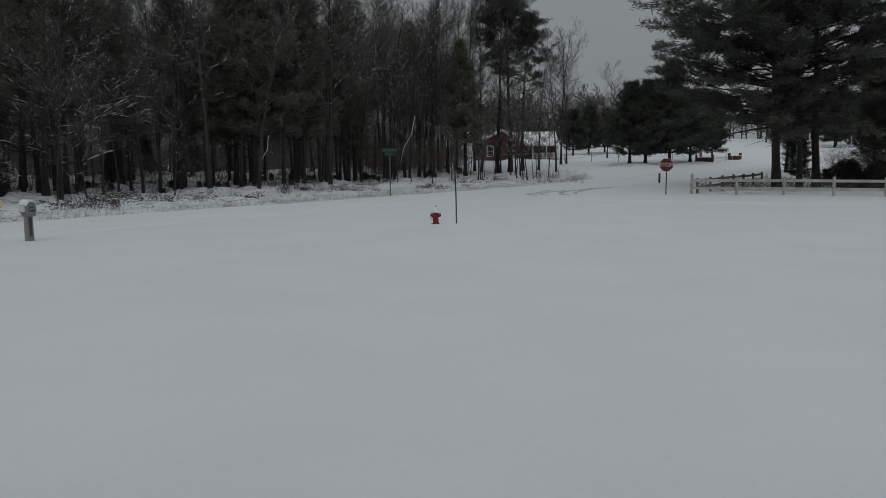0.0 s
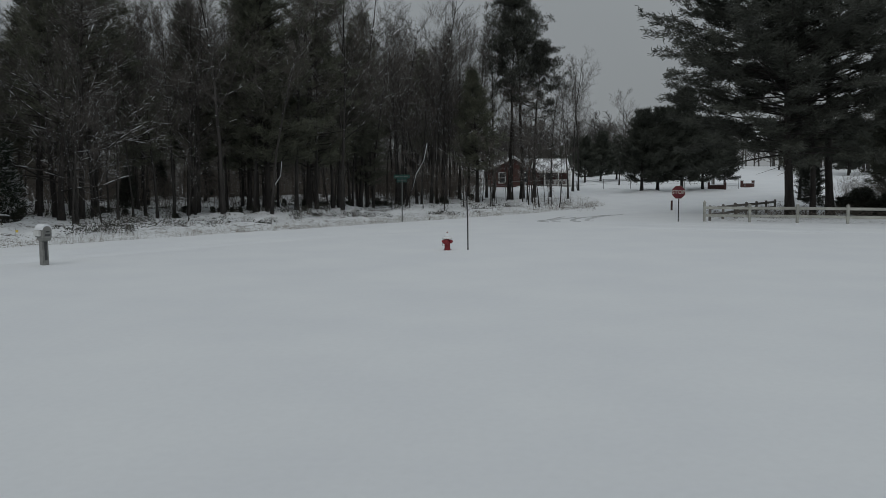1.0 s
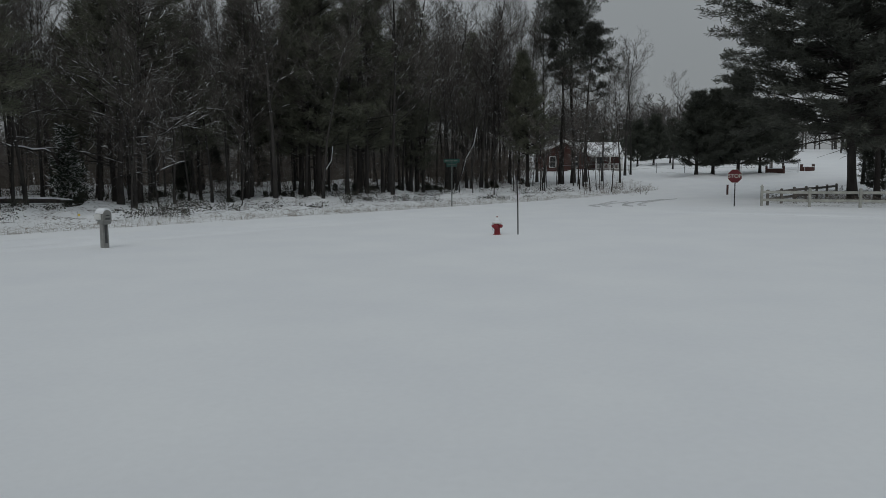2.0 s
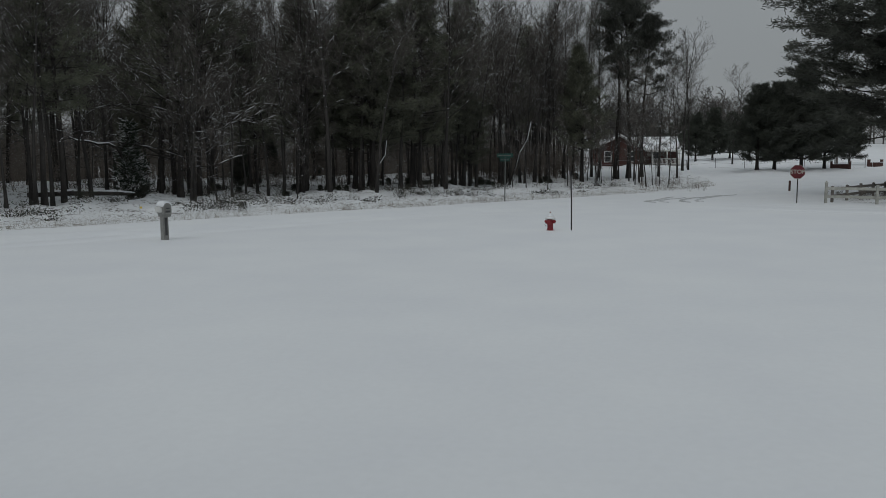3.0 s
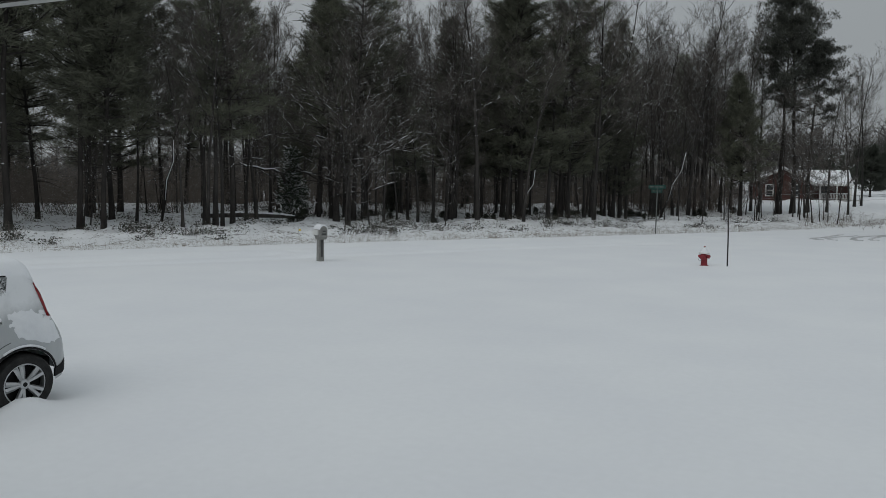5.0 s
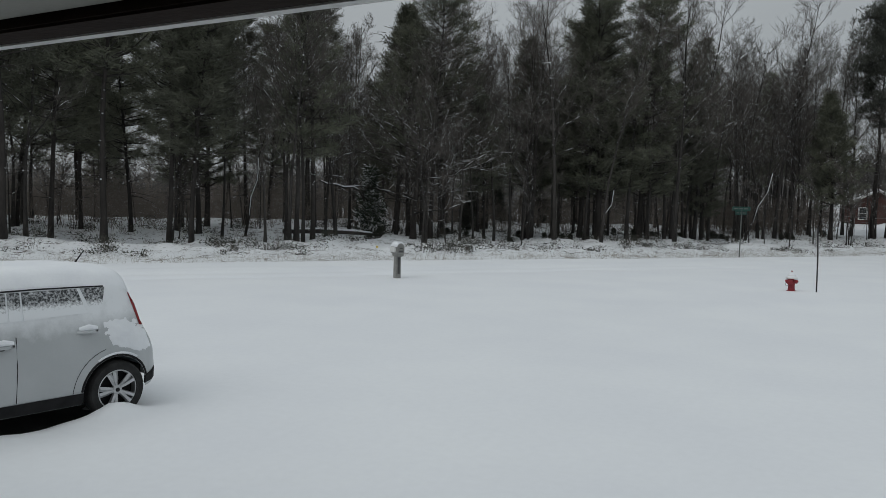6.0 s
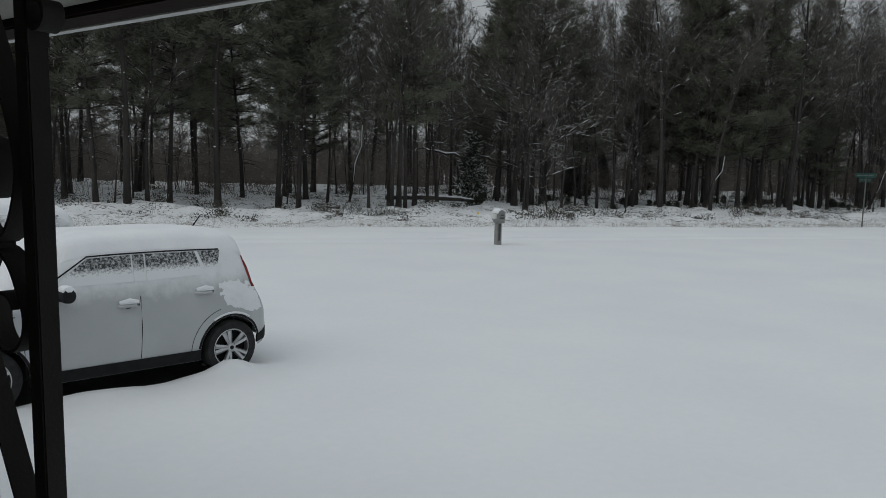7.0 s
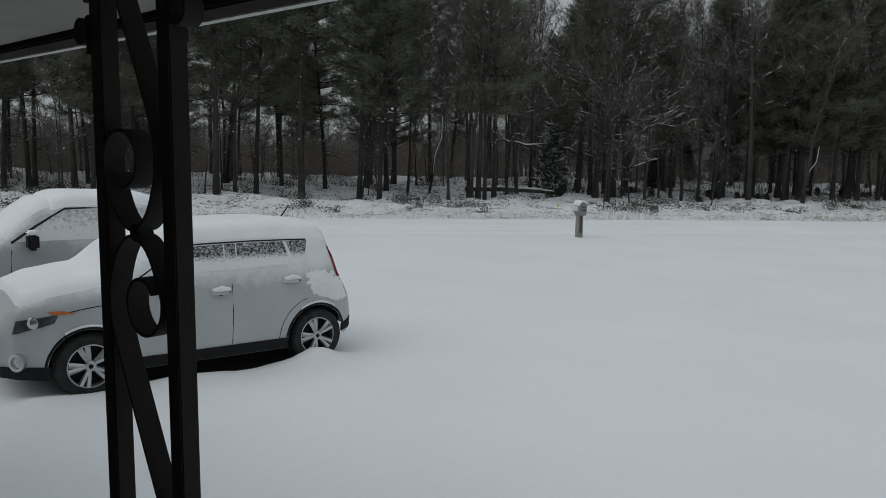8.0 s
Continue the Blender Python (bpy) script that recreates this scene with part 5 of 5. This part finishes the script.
part("door", Build().prism([(a * 0.8, 0.98 + (b - 0.98) * 0.8) for a, b in arch], -0.314, -0.298, "x"), M_PLASTIC, box, bevel=0.003)
part("door_latch", Build().box((-0.325, 0, 1.0), (0.03, 0.1, 0.035)), M_DKPLASTIC_SHADE, box, bevel=0.006)
part("name_panel", Build().box((-0.318, 0, 0.90), (0.008, 0.15, 0.06)), M_DKPLASTIC_SHADE, box)
part("paper_holder", Build().prism([(-0.27, 0.74), (-0.02, 0.70), (0.16, 0.74), (0.16, 0.82), (-0.27, 0.82)], -0.12, 0.12), M_PLASTIC, mb, bevel=0.01)
part("side_tray", Build().box((0.0, 0.165, 0.95), (0.38, 0.08, 0.17)), M_WHITE, mb, bevel=0.02)
cap = [(-0.13, 1.03)] + [(0.14 * math.cos(radians(a)), 1.05 + 0.165 * math.sin(radians(a))) for a in range(170, 9, -16)] + [(0.13, 1.03)]
part("snow_cap", Build().prism(cap + [(0.10 * math.cos(radians(a)), 1.04 + 0.10 * math.sin(radians(a))) for a in range(10, 171, 20)], -0.29, 0.25, "x"), M_CAP, mb, "rounded cap of snow", smooth=True, bevel=0.015)

# hydrant
hz = gz(-0.305, 26.75) - 0.02
hy = thing("fire_hydrant", Matrix.Translation((-0.305, 26.75, hz)) @ pose(0, 0, 0, 0, 0, -20) @ Matrix.Diagonal((1.0, 1.0, 0.9, 1)), "red fire hydrant with white bonnet and snow on top", "fire hydrant")
part("barrel", Build().lathe([(0.15, -0.1), (0.15, 0.03), (0.105, 0.04), (0.105, 0.10), (0.10, 0.12), (0.10, 0.44), (0.135, 0.45), (0.135, 0.49)], 24), M_RED, hy, smooth=True)
bon = part("bonnet", Build().lathe([(0.175, 0.46), (0.18, 0.49), (0.13, 0.52), (0.11, 0.57), (0.075, 0.62), (0.04, 0.65), (0.03, 0.66), (0.03, 0.70)], 24), M_WHITE, hy, "white domed bonnet", smooth=True)
part("operating_nut", Build().lathe([(0.03, 0.69), (0.03, 0.73), (0.015, 0.735)], 5), M_RED, bon)
part("snow_cap", Build().lathe([(0.16, 0.495), (0.13, 0.53), (0.112, 0.56), (0.10, 0.60), (0.06, 0.645), (0.035, 0.665), (0.002, 0.67)], 20), M_CAP, hy, smooth=True)
for sg in (1, -1):
    nz = part("hose_nozzle", Build().lathe([(0.06, 0.0), (0.06, 0.11), (0.075, 0.115), (0.075, 0.17), (0.03, 0.18), (0.03, 0.20)], 16, Matrix.Translation((0, 0, 0.36)) @ pose(0, 0, 0, 0, 90 * sg, 0)), M_RED, hy, smooth=True)
    part("nozzle_snow", Build().tube([(sg * 0.07, 0, 0.425), (sg * 0.13, 0, 0.45), (sg * 0.18, 0, 0.425)], [0.05, 0.085 if sg < 0 else 0.05, 0.04], 8), M_CAP, nz, smooth=True)
part("pumper_nozzle", Build().lathe([(0.08, 0.0), (0.08, 0.12), (0.10, 0.125), (0.10, 0.17), (0.03, 0.19)], 18, Matrix.Translation((0, 0, 0.34)) @ pose(0, 0, 0, 90, 0, 0)), M_RED, hy, smooth=True)
part("chain", Build().tube([(-0.15, -0.03, 0.33), (-0.17, -0.06, 0.24), (-0.12, -0.10, 0.18), (-0.04, -0.13, 0.22)], [0.008] * 4, 5), M_STEEL, hy)

# hydrant marker rod
rod = thing("marker_rod", Matrix.Translation((0.42, 26.75, gz(0.42, 26.75))), "thin dark steel marker rod beside the hydrant", "marker rod")
part("rod", Build().tube([(0, 0, -0.2), (-0.01, 0, 1.0), (-0.05, 0, 2.05)], [0.022, 0.022, 0.02], 8), M_DARKIRON, rod)
part("reflector", Build().box((-0.045, -0.024, 1.96), (0.05, 0.008, 0.16)), M_DARKIRON, rod, bevel=0.002)


def letters(text, size, mat, parent, m, name="lettering"):
    cu = bpy.data.curves.new(name, "FONT")
    cu.body, cu.size, cu.align_x, cu.align_y, cu.extrude, cu.offset = text, size, "CENTER", "CENTER", 0.002, 0.006
    tmp = bpy.data.objects.new("tmp", cu)
    scene.collection.objects.link(tmp)
    bpy.context.view_layer.update()
    me = bpy.data.meshes.new_from_object(tmp.evaluated_get(bpy.context.evaluated_depsgraph_get()))
    bpy.data.objects.remove(tmp)
    bpy.data.curves.remove(cu)
    me.materials.clear()
    me.materials.append(mat)
    ob = new(name, me)
    ob.parent = parent
    ob.matrix_basis = m
    return ob


# stop sign
sx, sy = 12.75, 44.3
st = thing("stop_sign", Matrix.Translation((sx, sy, gz(sx, sy))) @ pose(0, 0, 0, 0, 0, -16), "red octagonal stop sign on a steel post", "stop sign")
part("post", Build().box((0.02, 0.03, 0.9), (0.06, 0.03, 2.2)), M_DARKIRON, st, bevel=0.004)
octo = [(0.40 * math.cos(radians(22.5 + 45 * k)), 1.70 + 0.40 * math.sin(radians(22.5 + 45 * k))) for k in range(8)]
part("border", Build().prism(octo, -0.002, 0.006), M_VINYL, st, "white border of the sign")
face = part("sign_face", Build().prism([(a * 0.955, 1.70 + (b - 1.70) * 0.955) for a, b in octo], -0.007, -0.003), M_SIGNRED, st, "red sign face")
letters("STOP", 0.30, M_VINYL, face, Matrix.Translation((0, -0.011, 1.70)) @ pose(0, 0, 0, 90, 0, 0))
mk = thing("marker_post", Matrix.Translation((16.6, 59.5, gz(16.6, 59.5))), "short faded marker post in the snow", "post")
part("post", Build().box((0, 0, 0.3), (0.14, 0.08, 0.9)), M_BRICK_RED, mk, bevel=0.01)

# street-name sign
nx0, ny0 = -3.35, 47.2
ns = thing("street_name_sign", Matrix.Translation((nx0, ny0, gz(nx0, ny0))), "two green street-name blades on a steel pole", "street sign")
part("pole", Build().tube([(0, 0, -0.2), (0.02, 0, 2.5)], [0.035, 0.032], 8), M_POLE, ns)
for k, (zz, turn, ln) in enumerate(((2.80, -8, 1.0), (2.56, 55, 1.0))):
    mm = pose(0, 0, zz, 0, 0, turn)
    bl = new("blade", Build().box((0, 0, 0), (ln, 0.012, 0.24)).mesh("blade", M_GREEN, bevel=0.004))
    bl.parent = ns
    bl.matrix_basis = mm
    for i in range(3):
        part("bar", Build().box((-0.3 + 0.28 * i, -0.010, 0.0), (0.22, 0.004, 0.06)), M_POLE, bl)
part("bracket", Build().box((0.02, 0, 2.68), (0.06, 0.06, 0.08)), M_POLE, ns, bevel=0.006)

# ---------------- white fence ----------------
def fence(points, rail_z, post_h, mat, label, finial=True):
    x0, y0 = points[0]
    fe = thing("fence", Matrix.Translation((x0, y0, 0)), label, "fence", "rail fences")
    for i, (x, y) in enumerate(points):
        z = gz(x, y)
        h = post_h + (0.10 if i == 0 and finial else 0)
        p = part("post", Build().box((x - x0, y - y0, z + h / 2 - 0.1), (0.13, 0.13, h + 0.2)), mat, fe, bevel=0.008)
        part("post_cap", Build().lathe([(0.11, z + h), (0.11, z + h + 0.03), (0.06, z + h + 0.06), (0.05, z + h + 0.10), (0.005, z + h + 0.15)] if i == 0 and finial else
                                       [(0.10, z + h), (0.10, z + h + 0.02), (0.005, z + h + 0.06)], 4, Matrix.Translation((x - x0, y - y0, 0)) @ pose(0, 0, 0, 0, 0, 45)), mat, p)
        if i:
            ax, ay = points[i - 1]
            a, b = Vector((ax - x0, ay - y0, gz(ax, ay))), Vector((x - x0, y - y0, z))
            d = b - a
            for rz in rail_z:
                mm = Matrix.Rotation(math.atan2(d.y, d.x), 3, "Z") @ Matrix.Rotation(-math.atan2(d.z, d.xy.length), 3, "Y")
                c = (a + b) / 2 + Vector((0, 0, rz))
                part("rail", Build().box(c, (d.length - 0.12, 0.045, 0.15), mm), mat, fe, bevel=0.006)
    return fe


fence([(14.35 + 2.19 * k, 44.6 - 1.1 * k) for k in range(12)], (0.36, 0.80), 0.98, M_VINYL, "white two-rail vinyl fence in shallow snow")
# same white fence past the corner; darker colour stands for the pines' shade
fence([(14.9 + 1.45 * k, 45.3 + 2.0 * k) for k in range(7)], (0.34, 0.72), 0.85, M_GREYWOOD_SHADE, "white two-rail fence running back under the pines, coloured dark for their shade", False)

# ---------------- brick house ----------------
gzh = 1.42
ho = thing("brick_house", Matrix.Translation((0, 0, gzh)), "low red brick house with a snow-covered gabled roof", "house")
wall = Build()
wall.prism([(3.9, -1), (10.4, -1), (10.4, 2.1), (7.4, 3.75), (3.9, 2.1)], 100.0, 108.0)
part("gable_wall", wall, M_BRICK_RED, ho, "red brick gable wall")
part("main_wall", Build().box((12.6, 106.0, 0.55), (4.6, 6.0, 3.1)), M_BRICK_RED, ho, "red brick front wall")
for sg, (xa, za, xb, zb) in enumerate(((3.3, 1.95, 7.42, 3.95), (11.0, 1.95, 7.38, 3.95))):
    part("roof", Build().prism([(xa, za), (xb, zb), (xb, zb + 0.16), (xa, za + 0.16)], 99.4, 108.4), M_CAP, ho, "snow-covered gable roof")
    part("bargeboard", Build().prism([(xa, za - 0.14), (xb, zb - 0.16), (xb, zb - 0.01), (xa, za + 0.02)], 99.36, 99.44), M_WHITE, ho, "white gable trim")
part("main_roof", Build().prism([(101.6, 1.95), (105.5, 3.7), (109.5, 1.95), (109.5, 2.1), (105.5, 3.88), (101.6, 2.1)], 7.4, 15.1, "x"), M_CAP, ho, "snow-covered main roof")
part("eave_trim", Build().box((13.0, 101.58, 1.98), (4.3, 0.08, 0.2)), M_WHITE, ho)
for wx, ww in ((5.9, 0.75), (8.75, 0.75)):
    w_ = part("window", Build().box((wx, 99.97, 1.28), (ww + 0.2, 0.10, 1.45)), M_WHITE, ho, "white-framed window")
    for dz in (-0.33, 0.33):
        part("pane", Build().box((wx, 99.915, 1.28 + dz), (ww - 0.08, 0.02, 0.58)), M_WINDOW, w_, "dark glass pane")
part("front_door", Build().box((12.3, 102.98, 0.95), (0.95, 0.1, 2.0)), M_WINDOW, ho)
part("porch_floor", Build().box((13.0, 102.2, 0.1), (4.0, 1.6, 0.3)), M_CONC, ho)
for px in (11.6, 13.4, 14.9):
    part("porch_column", Build().box((px, 101.7, 1.1), (0.16, 0.16, 1.8)), M_WHITE, ho, "white porch column")
rl = part("porch_rail", Build().box((13.25, 101.7, 0.98), (3.2, 0.07, 0.08)), M_WHITE, ho, "white porch railing")
part("bottom_rail", Build().box((13.25, 101.7, 0.36), (3.2, 0.07, 0.08)), M_WHITE, rl)
for k in range(20):
    part("baluster", Build().box((11.75 + 0.16 * k, 101.7, 0.67), (0.05, 0.05, 0.58)), M_WHITE, rl)
part("steps", Build().box((15.4, 102.0, 0.0), (0.9, 1.2, 0.5)), M_WHITE, ho)
part("chimney", Build().box((7.5, 104, 4.0), (0.6, 0.6, 0.9)), M_BRICK_RED, ho)

# wire fence in front of it
cf = thing("wire_fence", Matrix.Translation((0, 0, 0)), "low grey wire fence across the snowy lawn", "fence")
for k in range(11):
    x, y = 1.5 + 3.2 * k, 92.0
    part("post", Build().tube([(x, y, gz(x, y) - 0.1), (x, y, gz(x, y) + 1.15)], [0.035, 0.035], 6), M_STEEL, cf)
    if k:
        a = x - 3.2
        for h in (1.12, 0.6, 0.1):
            part("wire", Build().tube([(a, y, gz(a, y) + h), (x, y, gz(x, y) + h)], [0.022 if h > 1 else 0.008] * 2, 5), M_STEEL, cf)

# low brick entrance walls
def entrance_wall(x, y, turn, bow):
    w = thing("entrance_wall", Matrix.Translation((x, y, gz(x, y))) @ pose(0, 0, 0, 0, 0, turn) @ Matrix.Diagonal((0.42, 0.6, 0.75, 1)), "low curved brick entrance wall topped with snow", "garden wall", "entrance walls")
    pts = [(-2.2 + 0.55 * k, bow * (1 - ((k - 4) / 4) ** 2)) for k in range(9)]
    b, s = Build(), Build()
    for (ax, ay), (bx, by) in zip(pts, pts[1:]):
        m3 = Matrix.Rotation(math.atan2(by - ay, bx - ax), 3, "Z")
        b.box(((ax + bx) / 2, (ay + by) / 2, 0.22), (0.58, 0.24, 0.85), m3)
        s.box(((ax + bx) / 2, (ay + by) / 2, 0.69), (0.58, 0.28, 0.08), m3)
    part("wall", b, M_BRICK_RED, w)
    part("snow_cap", s, M_CAP, w)
    for px, py in (pts[0], pts[-1]):
        p = part("pillar", Build().box((px, py, 0.42), (0.5, 0.5, 1.25)), M_BRICK_RED, w, bevel=0.02)
        part("pillar_cap", Build().box((px, py, 1.09), (0.58, 0.58, 0.10)), M_CONC, p, bevel=0.02)


entrance_wall(30.6, 91.0, -10, 0.5)
entrance_wall(36.4, 97.0, 25, -1.2)
up = thing("utility_pole", Matrix.Translation((31.5, 95, gz(31.5, 95))), "dark wooden utility pole", "utility pole")
part("pole", Build().tube([(0, 0, -0.3), (0.05, 0, 9)], [0.15, 0.11], 8), M_GREYWOOD_SHADE, up)
part("cross_arm", Build().box((0.05, 0, 8.4), (2.0, 0.1, 0.12)), M_GREYWOOD_SHADE, up)

# house glimpsed through the wood
fh = thing("distant_house", Matrix.Translation((-66.5, 84, 0.6)) @ pose(0, 0, 0, 0, 0, 75) @ Matrix.Diagonal((0.34, 0.36, 0.5, 1)), "distant house with a snow-covered roof behind the wood", "house")
part("wall", Build().prism([(-4, -2.5), (4, -2.5), (4, 2.0), (0, 4.4), (-4, 2.0)], -6, 6, "x"), M_GREYWOOD_SHADE, fh)
for sg in (1, -1):
    part("roof", Build().prism([(4.5 * sg, 1.75), (0, 4.5), (0, 4.7), (4.5 * sg, 1.95)], -6.4, 6.4, "x"), M_CAP, fh, "snow-covered roof")

# ---------------- the porch where the camera is ----------------
PM = pose(0, 0, 0, 0, 0, -3.6)
pc = Build()
for k in range(12):
    pc.box((-7.3 + 1.22 * k, -0.31, 2.812), (1.216, 2.4, 0.02))
pc.box((-1.0, -0.31, 2.84), (14, 2.4, 0.03))
solid("ceiling", pc, M_CEIL, "off-white panelled porch ceiling", "ceiling", "structure", m=PM)
solid("beam", Build().box((-1.0, 0.943, 2.84), (14, 0.085, 0.12)), M_BROWN, "brown metal-clad porch edge beam", "beam", "structure", bevel=0.006, m=PM)
solid("trim", Build().box((-1.0, 1.003, 2.85), (14, 0.032, 0.14)), M_WHITE, "white drip edge of the porch roof", "trim", "structure", bevel=0.004, m=PM)
solid("porch_roof", Build().prism([(-1.5, 3.5), (1.03, 2.99), (1.03, 2.93), (-1.5, 2.93)], -8, 6, "x"), M_CAP, "snow-covered porch roof", "roof", "structure", m=PM)
solid("porch_floor", Build().box((-1.0, -0.42, 0.45), (14, 2.2, 1.0)), M_CONC, "concrete porch floor", "floor", "structure", bevel=0.02, m=PM)
solid("wall_house", Build().box((-1.0, -1.62, 1.75), (14, 0.2, 3.6)), M_BRICK_RED, "red brick house wall behind the porch", "wall", "structure", m=PM)


def flat_bar(pts, y, width, thick):
    """A flat iron bar bent in the x-z plane."""
    b = Build()
    rows = []
    fine = []
    for i in range(len(pts) - 1):                      # a smooth curve through the given bends
        a, p, q, c = (Vector(pts[max(0, min(len(pts) - 1, i + k))]) for k in (-1, 0, 1, 2))
        for k in range(4):
            t = k / 4
            fine.append(tuple(0.5 * (2 * p + (q - a) * t + (2 * a - 5 * p + 4 * q - c) * t * t + (3 * p - a - 3 * q + c) * t ** 3)))
    pts = fine + [tuple(pts[-1])]
    for i, p in enumerate(pts):
        q0, q1 = pts[max(i - 1, 0)], pts[min(i + 1, len(pts) - 1)]
        d = Vector((q1[0] - q0[0], q1[1] - q0[1])).normalized()
        nn = Vector((-d.y, d.x)) * thick / 2
        rows.append([(p[0] + nn.x, y - width / 2, p[1] + nn.y), (p[0] + nn.x, y + width / 2, p[1] + nn.y),
                     (p[0] - nn.x, y + width / 2, p[1] - nn.y), (p[0] - nn.x, y - width / 2, p[1] - nn.y), (p[0] + nn.x, y - width / 2, p[1] + nn.y)])
    b.grid(rows)
    b.add(rows[0][:4], [(0, 1, 2, 3)])
    b.add(rows[-1][:4], [(0, 1, 2, 3)])
    return b


def scroll(up):
    """One half of the ornament: a slanting bar that bends round and rolls up."""
    pts = [(-0.066, 0.40), (-0.03, 0.325), (0.02, 0.215), (0.048, 0.15), (0.060, 0.105), (0.056, 0.065), (0.034, 0.022), (0.0, 0.004), (-0.034, 0.022), (-0.056, 0.06)]
    for k in range(21):
        a = radians(200 - 17.5 * k)
        r = 0.044 - 0.00005 * k * k
        pts.append((-0.021 + r * math.cos(a), 0.090 + r * math.sin(a)))
    return [(a * up, b * up) for a, b in pts]


PX, PY, PZ = -1.006, 0.46, 2.345
col = thing("iron_post", Matrix.Translation((PX + 0.045, PY, 0.95)) @ pose(0, 0, 0, 0, -1.5, 0), "black ornamental wrought-iron porch post with scrolls", "porch post")
for sx_ in (-0.076, 0.084):
    part("upright", Build().box((sx_, 0, 0.925), (0.0265, 0.0265, 1.85)), M_IRON, col, "square iron upright", bevel=0.002)
for k in range(3):
    zc = PZ - 0.95 - 0.83 * k
    for upw in (1, -1):
        pts = [(a, b + zc) for a, b in scroll(upw)]
        pts = [(a, b) for a, b in pts if 0.0 < b < 1.84]
        if len(pts) > 5:
            part("scroll", flat_bar(pts, 0, 0.030, 0.0045), M_IRON, col, "rolled flat-iron scroll", smooth=True)
    part("rivet", Build().lathe([(0.012, -0.01), (0.012, 0.01)], 10, Matrix.Translation((0, 0, zc)) @ pose(0, 0, 0, 90, 0, 0)), M_IRON, col)
for sg in (1, -1):
    pts = [(sg * 0.096, 1.63), (sg * 0.097, 1.68)] + [(sg * (0.115 + (0.02 - 0.0006 * k) * math.cos(radians(180 - 22 * k))), 1.665 - (0.02 - 0.0006 * k) * math.sin(radians(180 - 22 * k))) for k in range(15)]
    part("curl", flat_bar(pts, 0, 0.026, 0.006), M_IRON, col)
    pts = [(sg * 0.10, 1.70), (sg * 0.13, 1.77), (sg * 0.19, 1.81)] + [(sg * (0.20 + 0.025 * math.cos(radians(90 - 25 * k))), 1.785 + 0.025 * math.sin(radians(90 - 25 * k))) for k in range(12)]
    part("bracket_scroll", flat_bar(pts, 0, 0.026, 0.006), M_IRON, col)
part("base_plate", Build().box((0, 0, 0.006), (0.24, 0.08, 0.012)), M_IRON, col, bevel=0.002)
part("top_plate", Build().box((0, 0, 1.846), (0.24, 0.08, 0.012)), M_IRON, col, bevel=0.002)
